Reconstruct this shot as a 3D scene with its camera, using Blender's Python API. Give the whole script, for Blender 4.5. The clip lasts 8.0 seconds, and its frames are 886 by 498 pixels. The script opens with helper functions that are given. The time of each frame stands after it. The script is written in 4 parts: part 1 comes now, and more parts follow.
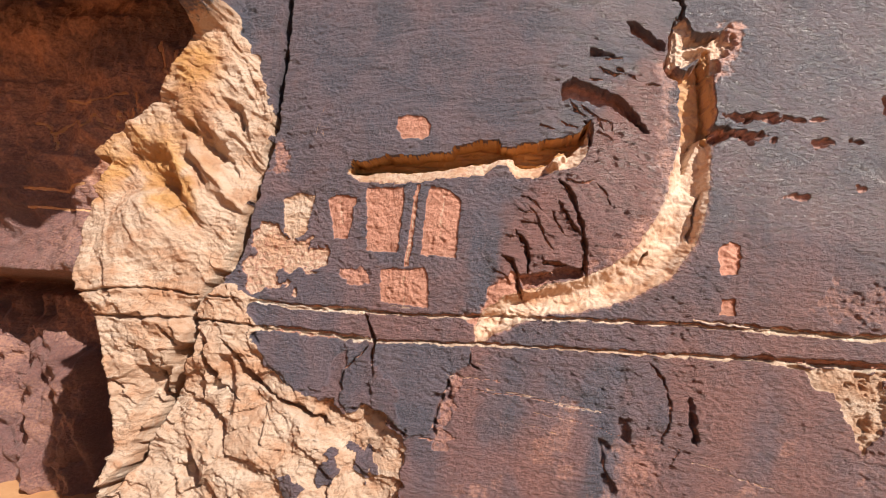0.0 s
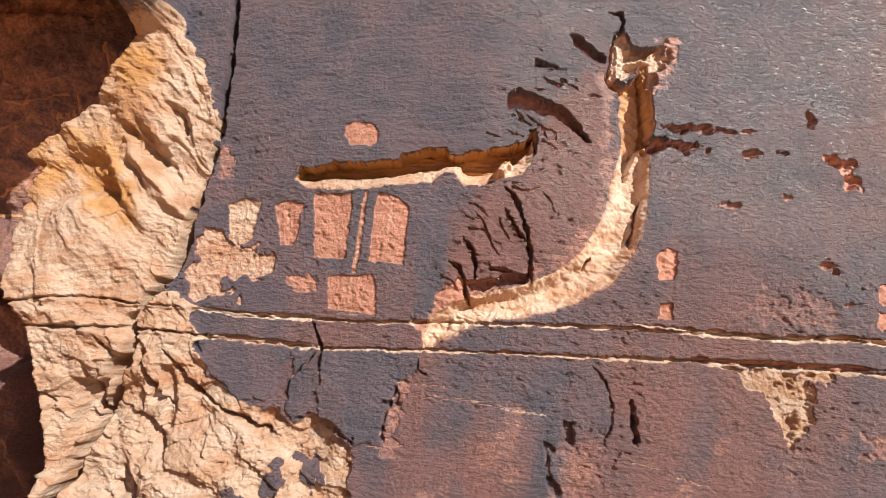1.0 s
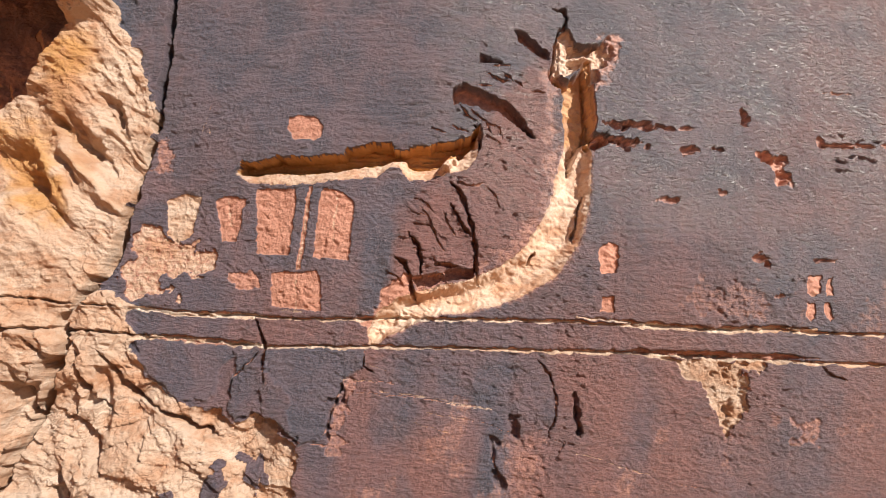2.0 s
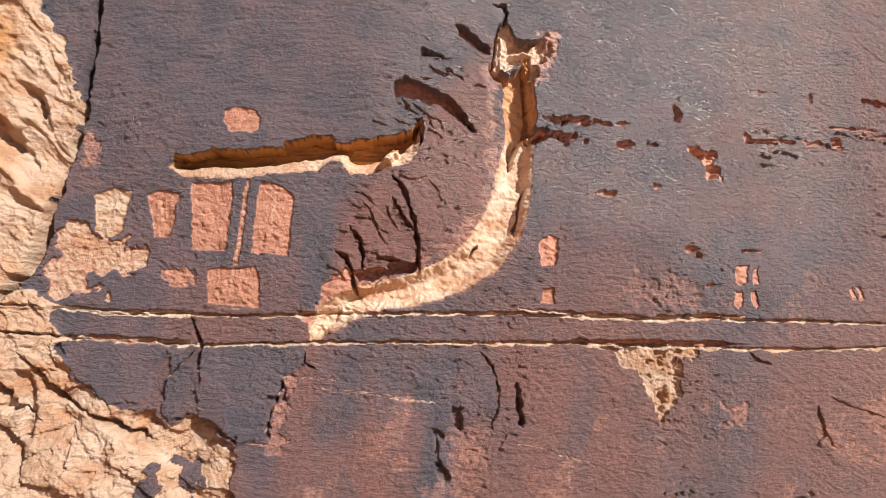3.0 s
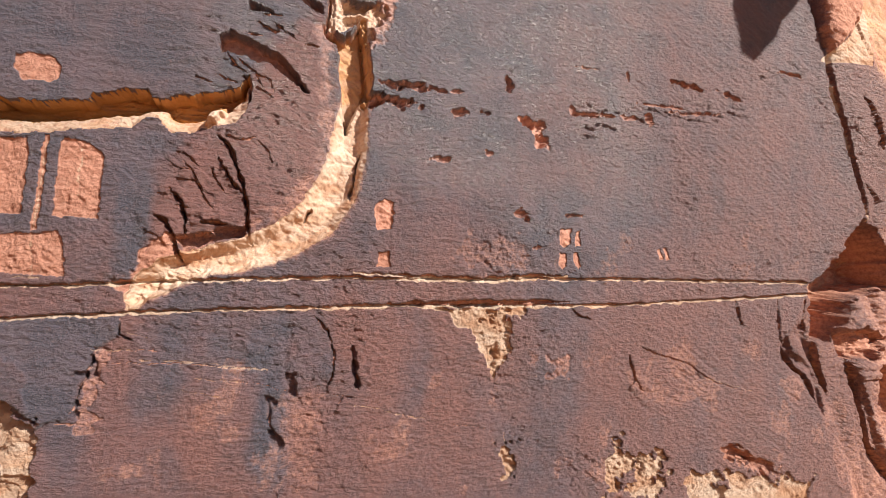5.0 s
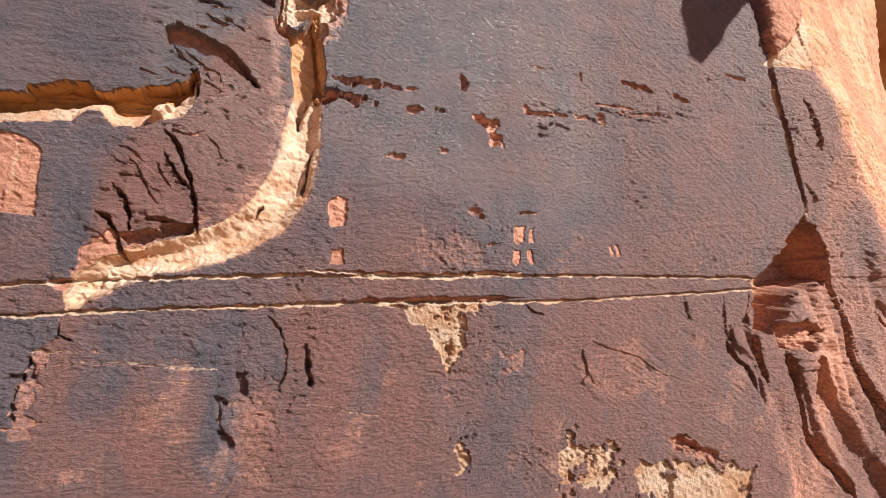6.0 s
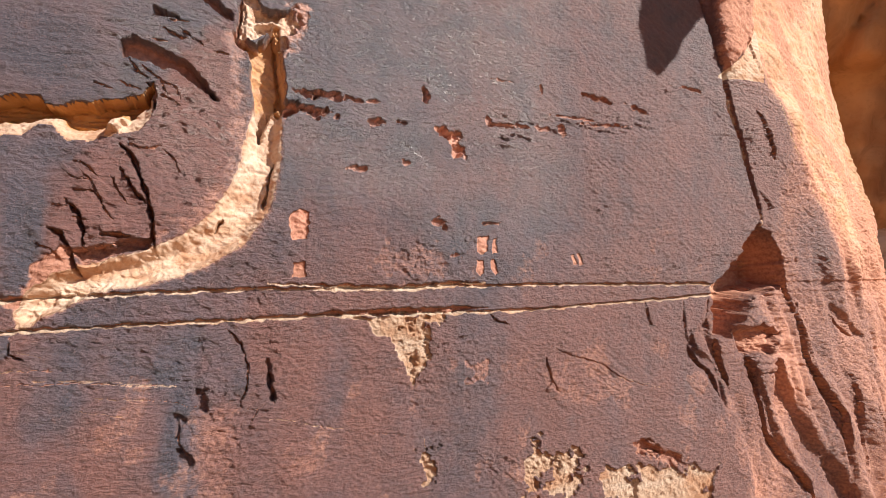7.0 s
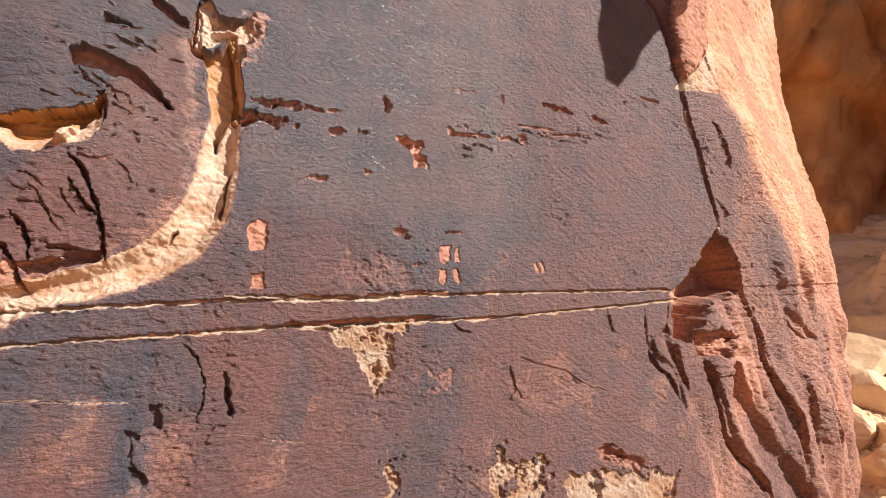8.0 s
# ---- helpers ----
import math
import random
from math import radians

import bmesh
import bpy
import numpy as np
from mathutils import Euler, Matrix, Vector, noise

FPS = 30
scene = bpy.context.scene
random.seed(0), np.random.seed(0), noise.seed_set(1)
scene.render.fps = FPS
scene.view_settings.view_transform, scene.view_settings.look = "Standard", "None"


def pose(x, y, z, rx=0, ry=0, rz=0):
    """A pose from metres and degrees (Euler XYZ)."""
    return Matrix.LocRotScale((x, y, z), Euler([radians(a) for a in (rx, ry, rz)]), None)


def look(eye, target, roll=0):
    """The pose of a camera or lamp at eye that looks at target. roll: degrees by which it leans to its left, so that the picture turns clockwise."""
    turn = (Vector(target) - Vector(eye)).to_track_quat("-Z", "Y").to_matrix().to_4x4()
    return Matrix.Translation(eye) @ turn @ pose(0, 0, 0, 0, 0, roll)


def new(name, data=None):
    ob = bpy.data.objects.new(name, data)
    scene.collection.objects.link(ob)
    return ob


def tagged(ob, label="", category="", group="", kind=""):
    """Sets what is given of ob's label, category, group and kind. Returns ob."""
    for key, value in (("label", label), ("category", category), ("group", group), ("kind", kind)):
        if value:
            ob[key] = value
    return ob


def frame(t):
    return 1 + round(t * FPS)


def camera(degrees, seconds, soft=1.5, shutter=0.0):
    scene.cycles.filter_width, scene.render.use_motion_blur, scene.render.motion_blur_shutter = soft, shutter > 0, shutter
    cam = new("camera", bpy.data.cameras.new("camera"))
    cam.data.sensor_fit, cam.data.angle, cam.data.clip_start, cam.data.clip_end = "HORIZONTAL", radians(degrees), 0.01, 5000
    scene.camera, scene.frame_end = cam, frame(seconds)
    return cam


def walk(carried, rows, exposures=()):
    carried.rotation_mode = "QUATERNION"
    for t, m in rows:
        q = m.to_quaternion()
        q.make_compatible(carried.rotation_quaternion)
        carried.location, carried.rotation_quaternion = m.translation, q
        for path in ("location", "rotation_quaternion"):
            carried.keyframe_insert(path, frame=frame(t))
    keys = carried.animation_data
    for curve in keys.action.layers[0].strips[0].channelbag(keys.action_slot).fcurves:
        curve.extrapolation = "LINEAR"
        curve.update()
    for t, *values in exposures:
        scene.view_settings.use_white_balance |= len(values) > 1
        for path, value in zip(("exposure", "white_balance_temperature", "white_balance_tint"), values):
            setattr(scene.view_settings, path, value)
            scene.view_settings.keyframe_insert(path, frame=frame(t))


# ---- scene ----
EXPOSE = [(0.0, 0.38)]
cam = camera(80.0, 8.0, 0.75)
PATH = [
    (0, (0.6411, -0.2003, 1.5714), (0.3727, 1.7754, 1.4148), 2.10),
    (0.5, (0.6664, -0.2007, 1.5699), (0.4625, 1.7845, 1.4367), 2.22),
    (1, (0.7207, -0.2020, 1.5716), (0.5844, 1.7895, 1.4470), 2.29),
    (1.5, (0.7844, -0.1938, 1.5709), (0.7033, 1.8004, 1.4422), 2.22),
    (3, (0.9151, -0.1876, 1.5499), (1.0466, 1.8036, 1.4169), 1.89),
    (3.5, (0.9878, -0.2022, 1.5338), (1.1992, 1.7820, 1.3979), 1.78),
    (4, (1.0639, -0.2177, 1.5171), (1.3790, 1.7513, 1.3630), 1.84),
    (4.5, (1.1587, -0.2329, 1.4814), (1.5749, 1.7157, 1.3085), 2.04),
    (6, (1.2847, -0.2721, 1.4640), (1.8995, 1.6224, 1.2825), 2.43),
    (6.5, (1.3187, -0.2897, 1.4815), (1.9746, 1.5922, 1.3132), 2.20),
    (7, (1.3468, -0.3086, 1.4907), (2.0417, 1.5605, 1.3371), 1.93),
    (7.5, (1.3664, -0.3164, 1.5007), (2.1060, 1.5366, 1.3611), 1.72),
    (8, (1.4062, -0.3300, 1.5024), (2.1905, 1.5057, 1.3797), 1.64),
]
walk(cam, [(t, look(eye, target, roll)) for t, eye, target, roll in PATH], EXPOSE)
# The wall leans back ten degrees: u runs along it, v up it, h out of it.
LEAN = radians(10.0)
ORIGIN = Vector((0.0, 2.25, 1.275))
AXIS_U = Vector((1.0, 0.0, 0.0))
AXIS_V = Vector((0.0, math.sin(LEAN), math.cos(LEAN)))
AXIS_N = Vector((0.0, -math.cos(LEAN), math.sin(LEAN)))

# ---- sun and sky ----
to_sun = (0.57 * AXIS_U + 0.56 * AXIS_V + 0.60 * AXIS_N).normalized()
sun_data = bpy.data.lights.new("sun", "SUN")
sun_data.energy, sun_data.angle, sun_data.color = 6.0, radians(0.53), (1.0, 0.93, 0.84)
sun = new("sun", sun_data)
sun.matrix_world = look((0, 0, 20), Vector((0, 0, 20)) - to_sun)
world = bpy.data.worlds.new("sky")
scene.world = world
world.use_nodes = True
wn = world.node_tree.nodes
sky = wn.new("ShaderNodeTexSky")
sky.sky_type, sky.sun_disc = "NISHITA", False
sky.sun_elevation, sky.sun_rotation = math.asin(to_sun.z), math.atan2(to_sun.x, to_sun.y)
world.node_tree.links.new(sky.outputs[0], wn["Background"].inputs[0])
wn["Background"].inputs[1].default_value = 0.062


# ---- materials ----
class Nodes:
    """A short way to write a node material."""

    def __init__(self, name):
        self.mat = bpy.data.materials.new(name)
        self.mat.use_nodes = True
        self.tree = self.mat.node_tree
        self.bsdf = self.tree.nodes["Principled BSDF"]
        self.coord = self.tree.nodes.new("ShaderNodeTexCoord").outputs["Object"]

    def put(self, kind, values=(), **props):
        node = self.tree.nodes.new(kind)
        if "data_type" in props:
            node.data_type = props["data_type"]
        if "blend_type" in props:
            node.blend_type = props["blend_type"]
        if "operation" in props:
            node.operation = props["operation"]
        if "attribute_name" in props:
            node.attribute_name = props["attribute_name"]
        if "interpolation_type" in props:
            node.interpolation_type = props["interpolation_type"]
        for key, value in dict(values).items():
            if isinstance(value, bpy.types.NodeSocket):
                self.tree.links.new(value, node.inputs[key])
            else:
                node.inputs[key].default_value = value
        return node

    def noise(self, scale, detail=4.0, rough=0.6, stretch=None, distort=0.0):
        vec = self.coord
        if stretch:
            vec = self.put("ShaderNodeMapping", {"Vector": vec, "Scale": stretch}).outputs[0]
        return self.put("ShaderNodeTexNoise", {"Vector": vec, "Scale": scale, "Detail": detail, "Roughness": rough, "Distortion": distort}).outputs[0]

    def attr(self, name):
        return self.put("ShaderNodeAttribute", attribute_name=name).outputs["Fac"]

    def ramp(self, fac, low, high, a=0.0, b=1.0):
        return self.put("ShaderNodeMapRange", {"Value": fac, "From Min": low, "From Max": high, "To Min": a, "To Max": b}, interpolation_type="SMOOTHSTEP").outputs[0]

    def mix(self, fac, a, b, blend="MIX"):
        node = self.put("ShaderNodeMix", data_type="RGBA", blend_type=blend)
        for slot, value in ((0, fac), (6, a), (7, b)):
            if isinstance(value, bpy.types.NodeSocket):
                self.tree.links.new(value, node.inputs[slot])
            else:
                node.inputs[slot].default_value = (*value, 1.0) if isinstance(value, tuple) else value
        return node.outputs[2]

    def math(self, op, a, b=0.0):
        node = self.put("ShaderNodeMath", operation=op)
        for slot, value in enumerate((a, b)):
            if isinstance(value, bpy.types.NodeSocket):
                self.tree.links.new(value, node.inputs[slot])
            else:
                node.inputs[slot].default_value = value
        return node.outputs[0]

    def finish(self, color, rough, height=None, depth=0.004, strength=1.0, specular=0.5):
        for key, value in (("Base Color", color), ("Roughness", rough), ("Specular IOR Level", specular)):
            if isinstance(value, bpy.types.NodeSocket):
                self.tree.links.new(value, self.bsdf.inputs[key])
            else:
                self.bsdf.inputs[key].default_value = (*value, 1.0) if isinstance(value, tuple) else value
        if height is not None:
            bump = self.put("ShaderNodeBump", {"Height": height, "Distance": depth, "Strength": strength})
            self.tree.links.new(bump.outputs[0], self.bsdf.inputs["Normal"])
        return self.mat


def wall_material():
    """Sandstone with desert varnish; the masks tell where the skin has come off and where sun and warm bounce are
    painted in.
    """
    m = Nodes("varnished_sandstone")
    m.bsdf.inputs["IOR"].default_value = 1.75
    grain = m.noise(230.0, 3.0, 0.75)
    fine = m.noise(95.0, 5.0, 0.7)
    mid = m.noise(42.0, 6.0, 0.68)
    broad = m.noise(4.5, 6.0, 0.62, distort=0.4)
    streak = m.noise(7.0, 6.0, 0.62, stretch=(1.0, 0.10, 0.12))
    bedding = m.noise(14.0, 6.0, 0.68, stretch=(0.12, 1.0, 1.0))
    lamina = m.noise(60.0, 3.0, 0.6, stretch=(0.06, 1.0, 1.0), distort=0.2)
    # the skin: blue-black, brown and rust
    skin = m.mix(m.ramp(broad, 0.35, 0.65), (0.056, 0.059, 0.090), (0.122, 0.093, 0.120))
    rust = m.mix(m.ramp(mid, 0.3, 0.7), (0.170, 0.066, 0.058), (0.275, 0.118, 0.098))
    red = m.math("ADD", m.attr("red"), m.math("MULTIPLY", m.math("SUBTRACT", streak, 0.5), 1.0))
    red = m.math("ADD", red, m.math("MULTIPLY", m.math("SUBTRACT", broad, 0.5), 0.9))
    skin = m.mix(m.ramp(red, -0.25, 1.25), skin, rust)
    skin = m.mix(m.ramp(grain, 0.50, 0.70, 0.0, 0.45), skin, (0.34, 0.26, 0.265))
    skin = m.mix(m.ramp(lamina, 0.46, 0.30, 0.0, 0.25), skin, (0.045, 0.036, 0.046))
    skin = m.mix(m.ramp(fine, 0.44, 0.30, 0.0, 0.50), skin, (0.05, 0.03, 0.03))
    skin = m.mix(m.ramp(fine, 0.56, 0.68, 0.0, 0.40), skin, (0.33, 0.245, 0.25))
    skin = m.mix(m.ramp(mid, 0.58, 0.74, 0.0, 0.35), skin, (0.32, 0.145, 0.105))
    # pecked or freshly broken rock, orange-red
    fresh = m.mix(m.ramp(mid, 0.3, 0.72), (0.47, 0.215, 0.145), (0.56, 0.295, 0.215))
    fresh = m.mix(m.ramp(fine, 0.45, 0.7, 0.0, 0.5), fresh, (0.36, 0.145, 0.09))
    fresh = m.mix(m.ramp(m.attr("stain_bounce"), 0.2, 1.0, 0.0, 0.75), fresh, m.mix(m.ramp(mid, 0.35, 0.7), (0.40, 0.175, 0.085), (0.56, 0.30, 0.155)))
    fresh = m.mix(m.ramp(grain, 0.55, 0.75, 0.0, 0.4), fresh, (0.66, 0.42, 0.31))
    # bare buff sandstone
    buff = m.mix(m.ramp(broad, 0.42, 0.66), (0.58, 0.415, 0.305), (0.49, 0.275, 0.165))
    buff = m.mix(m.ramp(bedding, 0.45, 0.7, 0.0, 0.6), buff, (0.69, 0.575, 0.47))
    buff = m.mix(m.ramp(mid, 0.54, 0.75, 0.0, 0.7), buff, (0.52, 0.29, 0.17))
    buff = m.mix(m.ramp(fine, 0.42, 0.26, 0.0, 0.4), buff, (0.40, 0.21, 0.12))
    # ochre for discoloured rock, and for warm bounced light painted into shaded places
    ochre = m.mix(m.ramp(broad, 0.35, 0.65), (0.58, 0.315, 0.125), (0.44, 0.215, 0.075))
    buff = m.mix(m.ramp(m.math("ADD", m.attr("stain_bounce"), m.math("MULTIPLY", m.math("SUBTRACT", bedding, 0.5), 1.2)), 0.2, 0.9), buff, ochre)
    buff = m.mix(m.ramp(m.attr("stain_bounce"), -0.2, -0.9, 0.0, 0.75), buff, m.mix(m.ramp(bedding, 0.4, 0.65), (0.70, 0.56, 0.42), (0.84, 0.75, 0.64)))
    buff = m.mix(m.ramp(m.noise(9.0, 6.0, 0.7, distort=0.6), 0.52, 0.66, 0.0, 0.55), buff, (0.47, 0.235, 0.125))
    wobble = m.math("MULTIPLY", m.math("SUBTRACT", mid, 0.5), 1.0)
    color = m.mix(m.ramp(m.math("ADD", m.attr("peck"), wobble), 0.20, 0.85), skin, fresh)
    bare = m.ramp(m.math("ADD", m.attr("bare"), wobble), 0.36, 0.64)
    color = m.mix(bare, color, buff)
    opened = m.math("MAXIMUM", bare, m.ramp(m.attr("peck"), 0.2, 0.8))
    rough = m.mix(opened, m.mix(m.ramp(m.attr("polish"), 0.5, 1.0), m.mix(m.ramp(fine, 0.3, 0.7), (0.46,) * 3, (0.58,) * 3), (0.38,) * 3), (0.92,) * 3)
    # the skin is leathery and finely laminated; bare rock is rough all over
    leather = m.math("ADD", m.math("MULTIPLY", m.noise(62.0, 4.0, 0.66, stretch=(0.62, 1.15, 1.0), distort=0.3), 2.0), m.math("MULTIPLY", lamina, 0.22))
    leather = m.math("ADD", leather, m.math("MULTIPLY", grain, 0.55))
    coarse = m.math("ADD", m.math("MULTIPLY", fine, 0.75), m.math("MULTIPLY", mid, 0.95))
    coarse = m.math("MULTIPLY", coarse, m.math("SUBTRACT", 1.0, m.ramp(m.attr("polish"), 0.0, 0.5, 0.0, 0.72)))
    height = m.put("ShaderNodeMix", {0: opened, 2: leather, 3: coarse}, data_type="FLOAT").outputs[0]
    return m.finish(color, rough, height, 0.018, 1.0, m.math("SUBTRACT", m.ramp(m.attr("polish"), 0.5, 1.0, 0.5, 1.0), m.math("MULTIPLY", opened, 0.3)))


def plain_rock(name, dark, light, deep, scale=1.0, bands=(0.25, 0.25, 1.6)):
    m = Nodes(name)
    broad, mid = m.noise(0.9 * scale, 6.0, 0.6, distort=0.5), m.noise(9.0 * scale, 6.0, 0.7)
    band = m.noise(2.2 * scale, 5.0, 0.6, stretch=bands, distort=0.6)
    color = m.mix(m.ramp(broad, 0.35, 0.65), dark, light)
    color = m.mix(m.ramp(band, 0.5, 0.68, 0.0, 0.6), color, deep)
    color = m.mix(m.ramp(mid, 0.5, 0.75, 0.0, 0.4), color, deep)
    return m.finish(color, 0.9, m.math("ADD", mid, m.math("MULTIPLY", m.noise(60.0 * scale), 0.4)), 0.02 / scale, 0.8, 0.3)


WALL = wall_material()
FAR_ROCK = plain_rock("canyon_sandstone", (0.52, 0.23, 0.08), (0.62, 0.34, 0.15), (0.32, 0.13, 0.045), 1.0, (1.2, 1.2, 0.2))
BOULDER = plain_rock("boulder_sandstone", (0.66, 0.46, 0.28), (0.76, 0.58, 0.40), (0.46, 0.25, 0.13), 3.0)
SOIL = plain_rock("sandy_ground", (0.44, 0.22, 0.10), (0.50, 0.28, 0.14), (0.30, 0.14, 0.065), 2.0)


# ---- relief ----
def lattice(ix, iy, seed):
    n = (ix.astype(np.int64) * 374761393 + iy.astype(np.int64) * 668265263 + seed * 1274126177) & 0xFFFFFFFF
    n = ((n ^ (n >> 13)) * 1274126177) & 0xFFFFFFFF
    return ((n ^ (n >> 16)) & 0xFFFF) / 65535.0


def value_noise(x, y, seed):
    ix, iy = np.floor(x), np.floor(y)
    fx, fy = x - ix, y - iy
    fx, fy = fx * fx * (3 - 2 * fx), fy * fy * (3 - 2 * fy)
    a, b = lattice(ix, iy, seed), lattice(ix + 1, iy, seed)
    c, d = lattice(ix, iy + 1, seed), lattice(ix + 1, iy + 1, seed)
    return (a + (b - a) * fx) * (1 - fy) + (c + (d - c) * fx) * fy


def fbm(x, y, seed, octaves=4, gain=0.5):
    """Rough noise about 0, within about -1 to 1."""
    total, size, norm = 0.0, 1.0, 0.0
    for n in range(octaves):
        total = total + size * (2 * value_noise(x * 2**n + 17.3 * n, y * 2**n - 9.1 * n, seed + n) - 1)
        norm += size
        size *= gain
    return total / norm * 1.6


def cells(x, y, seed):
    """Distance to the nearest and second-nearest scattered point, and the nearest one's own number."""
    ix, iy = np.floor(x), np.floor(y)
    d1, d2, own = np.full(x.shape, 9.0), np.full(x.shape, 9.0), np.zeros(x.shape)
    for dx in (-1, 0, 1):
        for dy in (-1, 0, 1):
            cx, cy = ix + dx, iy + dy
            px, py = cx + lattice(cx, cy, seed), cy + lattice(cx, cy, seed + 5)
            d = np.hypot(px - x, py - y)
            nearer = d < d1
            d2 = np.where(nearer, d1, np.minimum(d2, d))
            own = np.where(nearer, lattice(cx, cy, seed + 9), own)
            d1 = np.where(nearer, d, d1)
    return d1, d2, own


def facets(x, y, seed):
    """Angular lumps: the upper envelope of tilted, slightly domed faces."""
    ix, iy = np.floor(x), np.floor(y)
    top = np.full(x.shape, -9.0)
    for dx in (-2, -1, 0, 1, 2):
        for dy in (-2, -1, 0, 1, 2):
            cx, cy = ix + dx, iy + dy
            ox, oy = x - cx - lattice(cx, cy, seed), y - cy - lattice(cx, cy, seed + 5)
            tilt_x, tilt_y = lattice(cx, cy, seed + 7) - 0.5, lattice(cx, cy, seed + 8) - 0.5
            top = np.maximum(top, lattice(cx, cy, seed + 9) + 1.6 * (tilt_x * ox + tilt_y * oy) - 0.9 * (ox * ox + oy * oy))
    return top - 0.6


def shards(p, q, seed):
    """Flat, tilted faces with a sharp break from one to the next."""
    ix, iy = np.floor(p), np.floor(q)
    best, height = np.full(p.shape, 9.0), np.zeros(p.shape)
    for dx in (-1, 0, 1):
        for dy in (-1, 0, 1):
            cx, cy = ix + dx, iy + dy
            ox, oy = p - cx - lattice(cx, cy, seed), q - cy - lattice(cx, cy, seed + 5)
            d = np.hypot(ox, oy)
            face = 0.8 * lattice(cx, cy, seed + 9) + 1.1 * (lattice(cx, cy, seed + 7) - 0.5) * ox + 1.1 * (lattice(cx, cy, seed + 8) - 0.6) * oy
            height, best = np.where(d < best, face, height), np.minimum(best, d)
    return height - 0.4


def smooth(a, b, x):
    t = np.clip((x - a) / (b - a), 0, 1)
    return t * t * (3 - 2 * t)


us = np.concatenate([np.arange(-4.8, -1.8, 0.013), np.arange(-1.8, -0.9, 0.007), np.arange(-0.9, 3.4, 0.005), np.arange(3.4, 4.6, 0.007), np.arange(4.6, 6.9, 0.012)])
vs = np.concatenate([np.arange(-2.45, -1.25, 0.011), np.arange(-1.25, 1.5, 0.005), np.arange(1.5, 2.62, 0.011)])
U, V = np.meshgrid(us, vs)
WU = U + 0.003 * fbm(U * 48, V * 48, 13, 2) + 0.004 * fbm(U * 18, V * 18, 11, 3) + 0.002 * fbm(U * 90, V * 90, 12, 2)
WV = V + 0.003 * fbm(U * 48, V * 48, 23, 2) + 0.004 * fbm(U * 18, V * 18, 21, 3) + 0.002 * fbm(U * 90, V * 90, 22, 2)
H = np.zeros_like(U)
BARE, PECK, RED = np.zeros_like(U), np.zeros_like(U), np.zeros_like(U)
STAIN_BOUNCE, POLISH = np.zeros_like(U), np.zeros_like(U)
REGION = np.zeros(U.shape, np.int16)


def window(pts, pad):
    xs, ys = [p[0] for p in pts], [p[1] for p in pts]
    i0, i1 = np.searchsorted(us, (min(xs) - pad, max(xs) + pad))
    j0, j1 = np.searchsorted(vs, (min(ys) - pad, max(ys) + pad))
    return slice(j0, max(j1, j0 + 1)), slice(i0, max(i1, i0 + 1))


def line_field(pts, w):
    """Distance to a line, the share of the way along it, and the side (plus: left of its way)."""
    x, y = WU[w], WV[w]
    best, along, side = np.full(x.shape, 9.0), np.zeros(x.shape), np.ones(x.shape)
    count = len(pts) - 1
    for n in range(count):
        (ax, ay), (bx, by) = pts[n][:2], pts[n + 1][:2]
        dx, dy = bx - ax, by - ay
        t = np.clip(((x - ax) * dx + (y - ay) * dy) / (dx * dx + dy * dy + 1e-9), 0, 1)
        d = np.hypot(x - ax - t * dx, y - ay - t * dy)
        s = np.sign(dx * (y - ay) - dy * (x - ax))
        near = d < best
        best, along, side = np.where(near, d, best), np.where(near, (n + t) / count, along), np.where(near, s, side)
    return best, along, side


def inside(pts, w):
    """Signed distance to a closed outline, plus inside."""
    x, y = WU[w], WV[w]
    d, odd = line_field(list(pts) + [pts[0]], w)[0], np.zeros(x.shape, bool)
    for n in range(len(pts)):
        (ax, ay), (bx, by) = pts[n], pts[(n + 1) % len(pts)]
        cross = (ay > y) != (by > y)
        odd ^= cross & (x < (bx - ax) * (y - ay) / (by - ay + 1e-12) + ax)
    return np.where(odd, d, -d)


def crack(pts, width, depth, lip=0.0, taper=True, fault=0.0):
    """A fissure; lip: how far the bare lower lip reaches; fault: how far the rock left of its way stands proud."""
    w = window(pts, max(width + abs(lip), 0.14 if fault else 0.0) + 0.03)
    d, s, side = line_field(pts, w)
    size = width * (0.25 + 1.1 * value_noise(WU[w] * 19, WV[w] * 19, 31))
    if taper:
        size = size * (0.2 + 0.8 * np.minimum(1, 5 * np.minimum(s, 1 - s)))
    ramp = np.where(side > 0, smooth(1.0, 0.5, d / size), smooth(1.9, 0.3, d / size))
    H[w] -= depth * ramp * np.clip(1.4 * size / width, 0.2, 1)
    PECK[w] = np.maximum(PECK[w], 0.8 * smooth(0.3, 0.8, ramp))
    if fault:
        ends = smooth(0.0, 0.25, s) * smooth(1.0, 0.75, s)
        H[w] += fault * ends * (side > 0) * smooth(0.13, 0.0, d)
    if lip:
        reach = lip * (0.4 + 1.0 * value_noise(WU[w] * 23, WV[w] * 9, 32))
        edge = smooth(1.0, 0.5, (d - size * 0.5) / reach) * (side < 0)
        BARE[w] = np.maximum(BARE[w], 0.95 * edge)
        STAIN_BOUNCE[w] -= 0.5 * edge


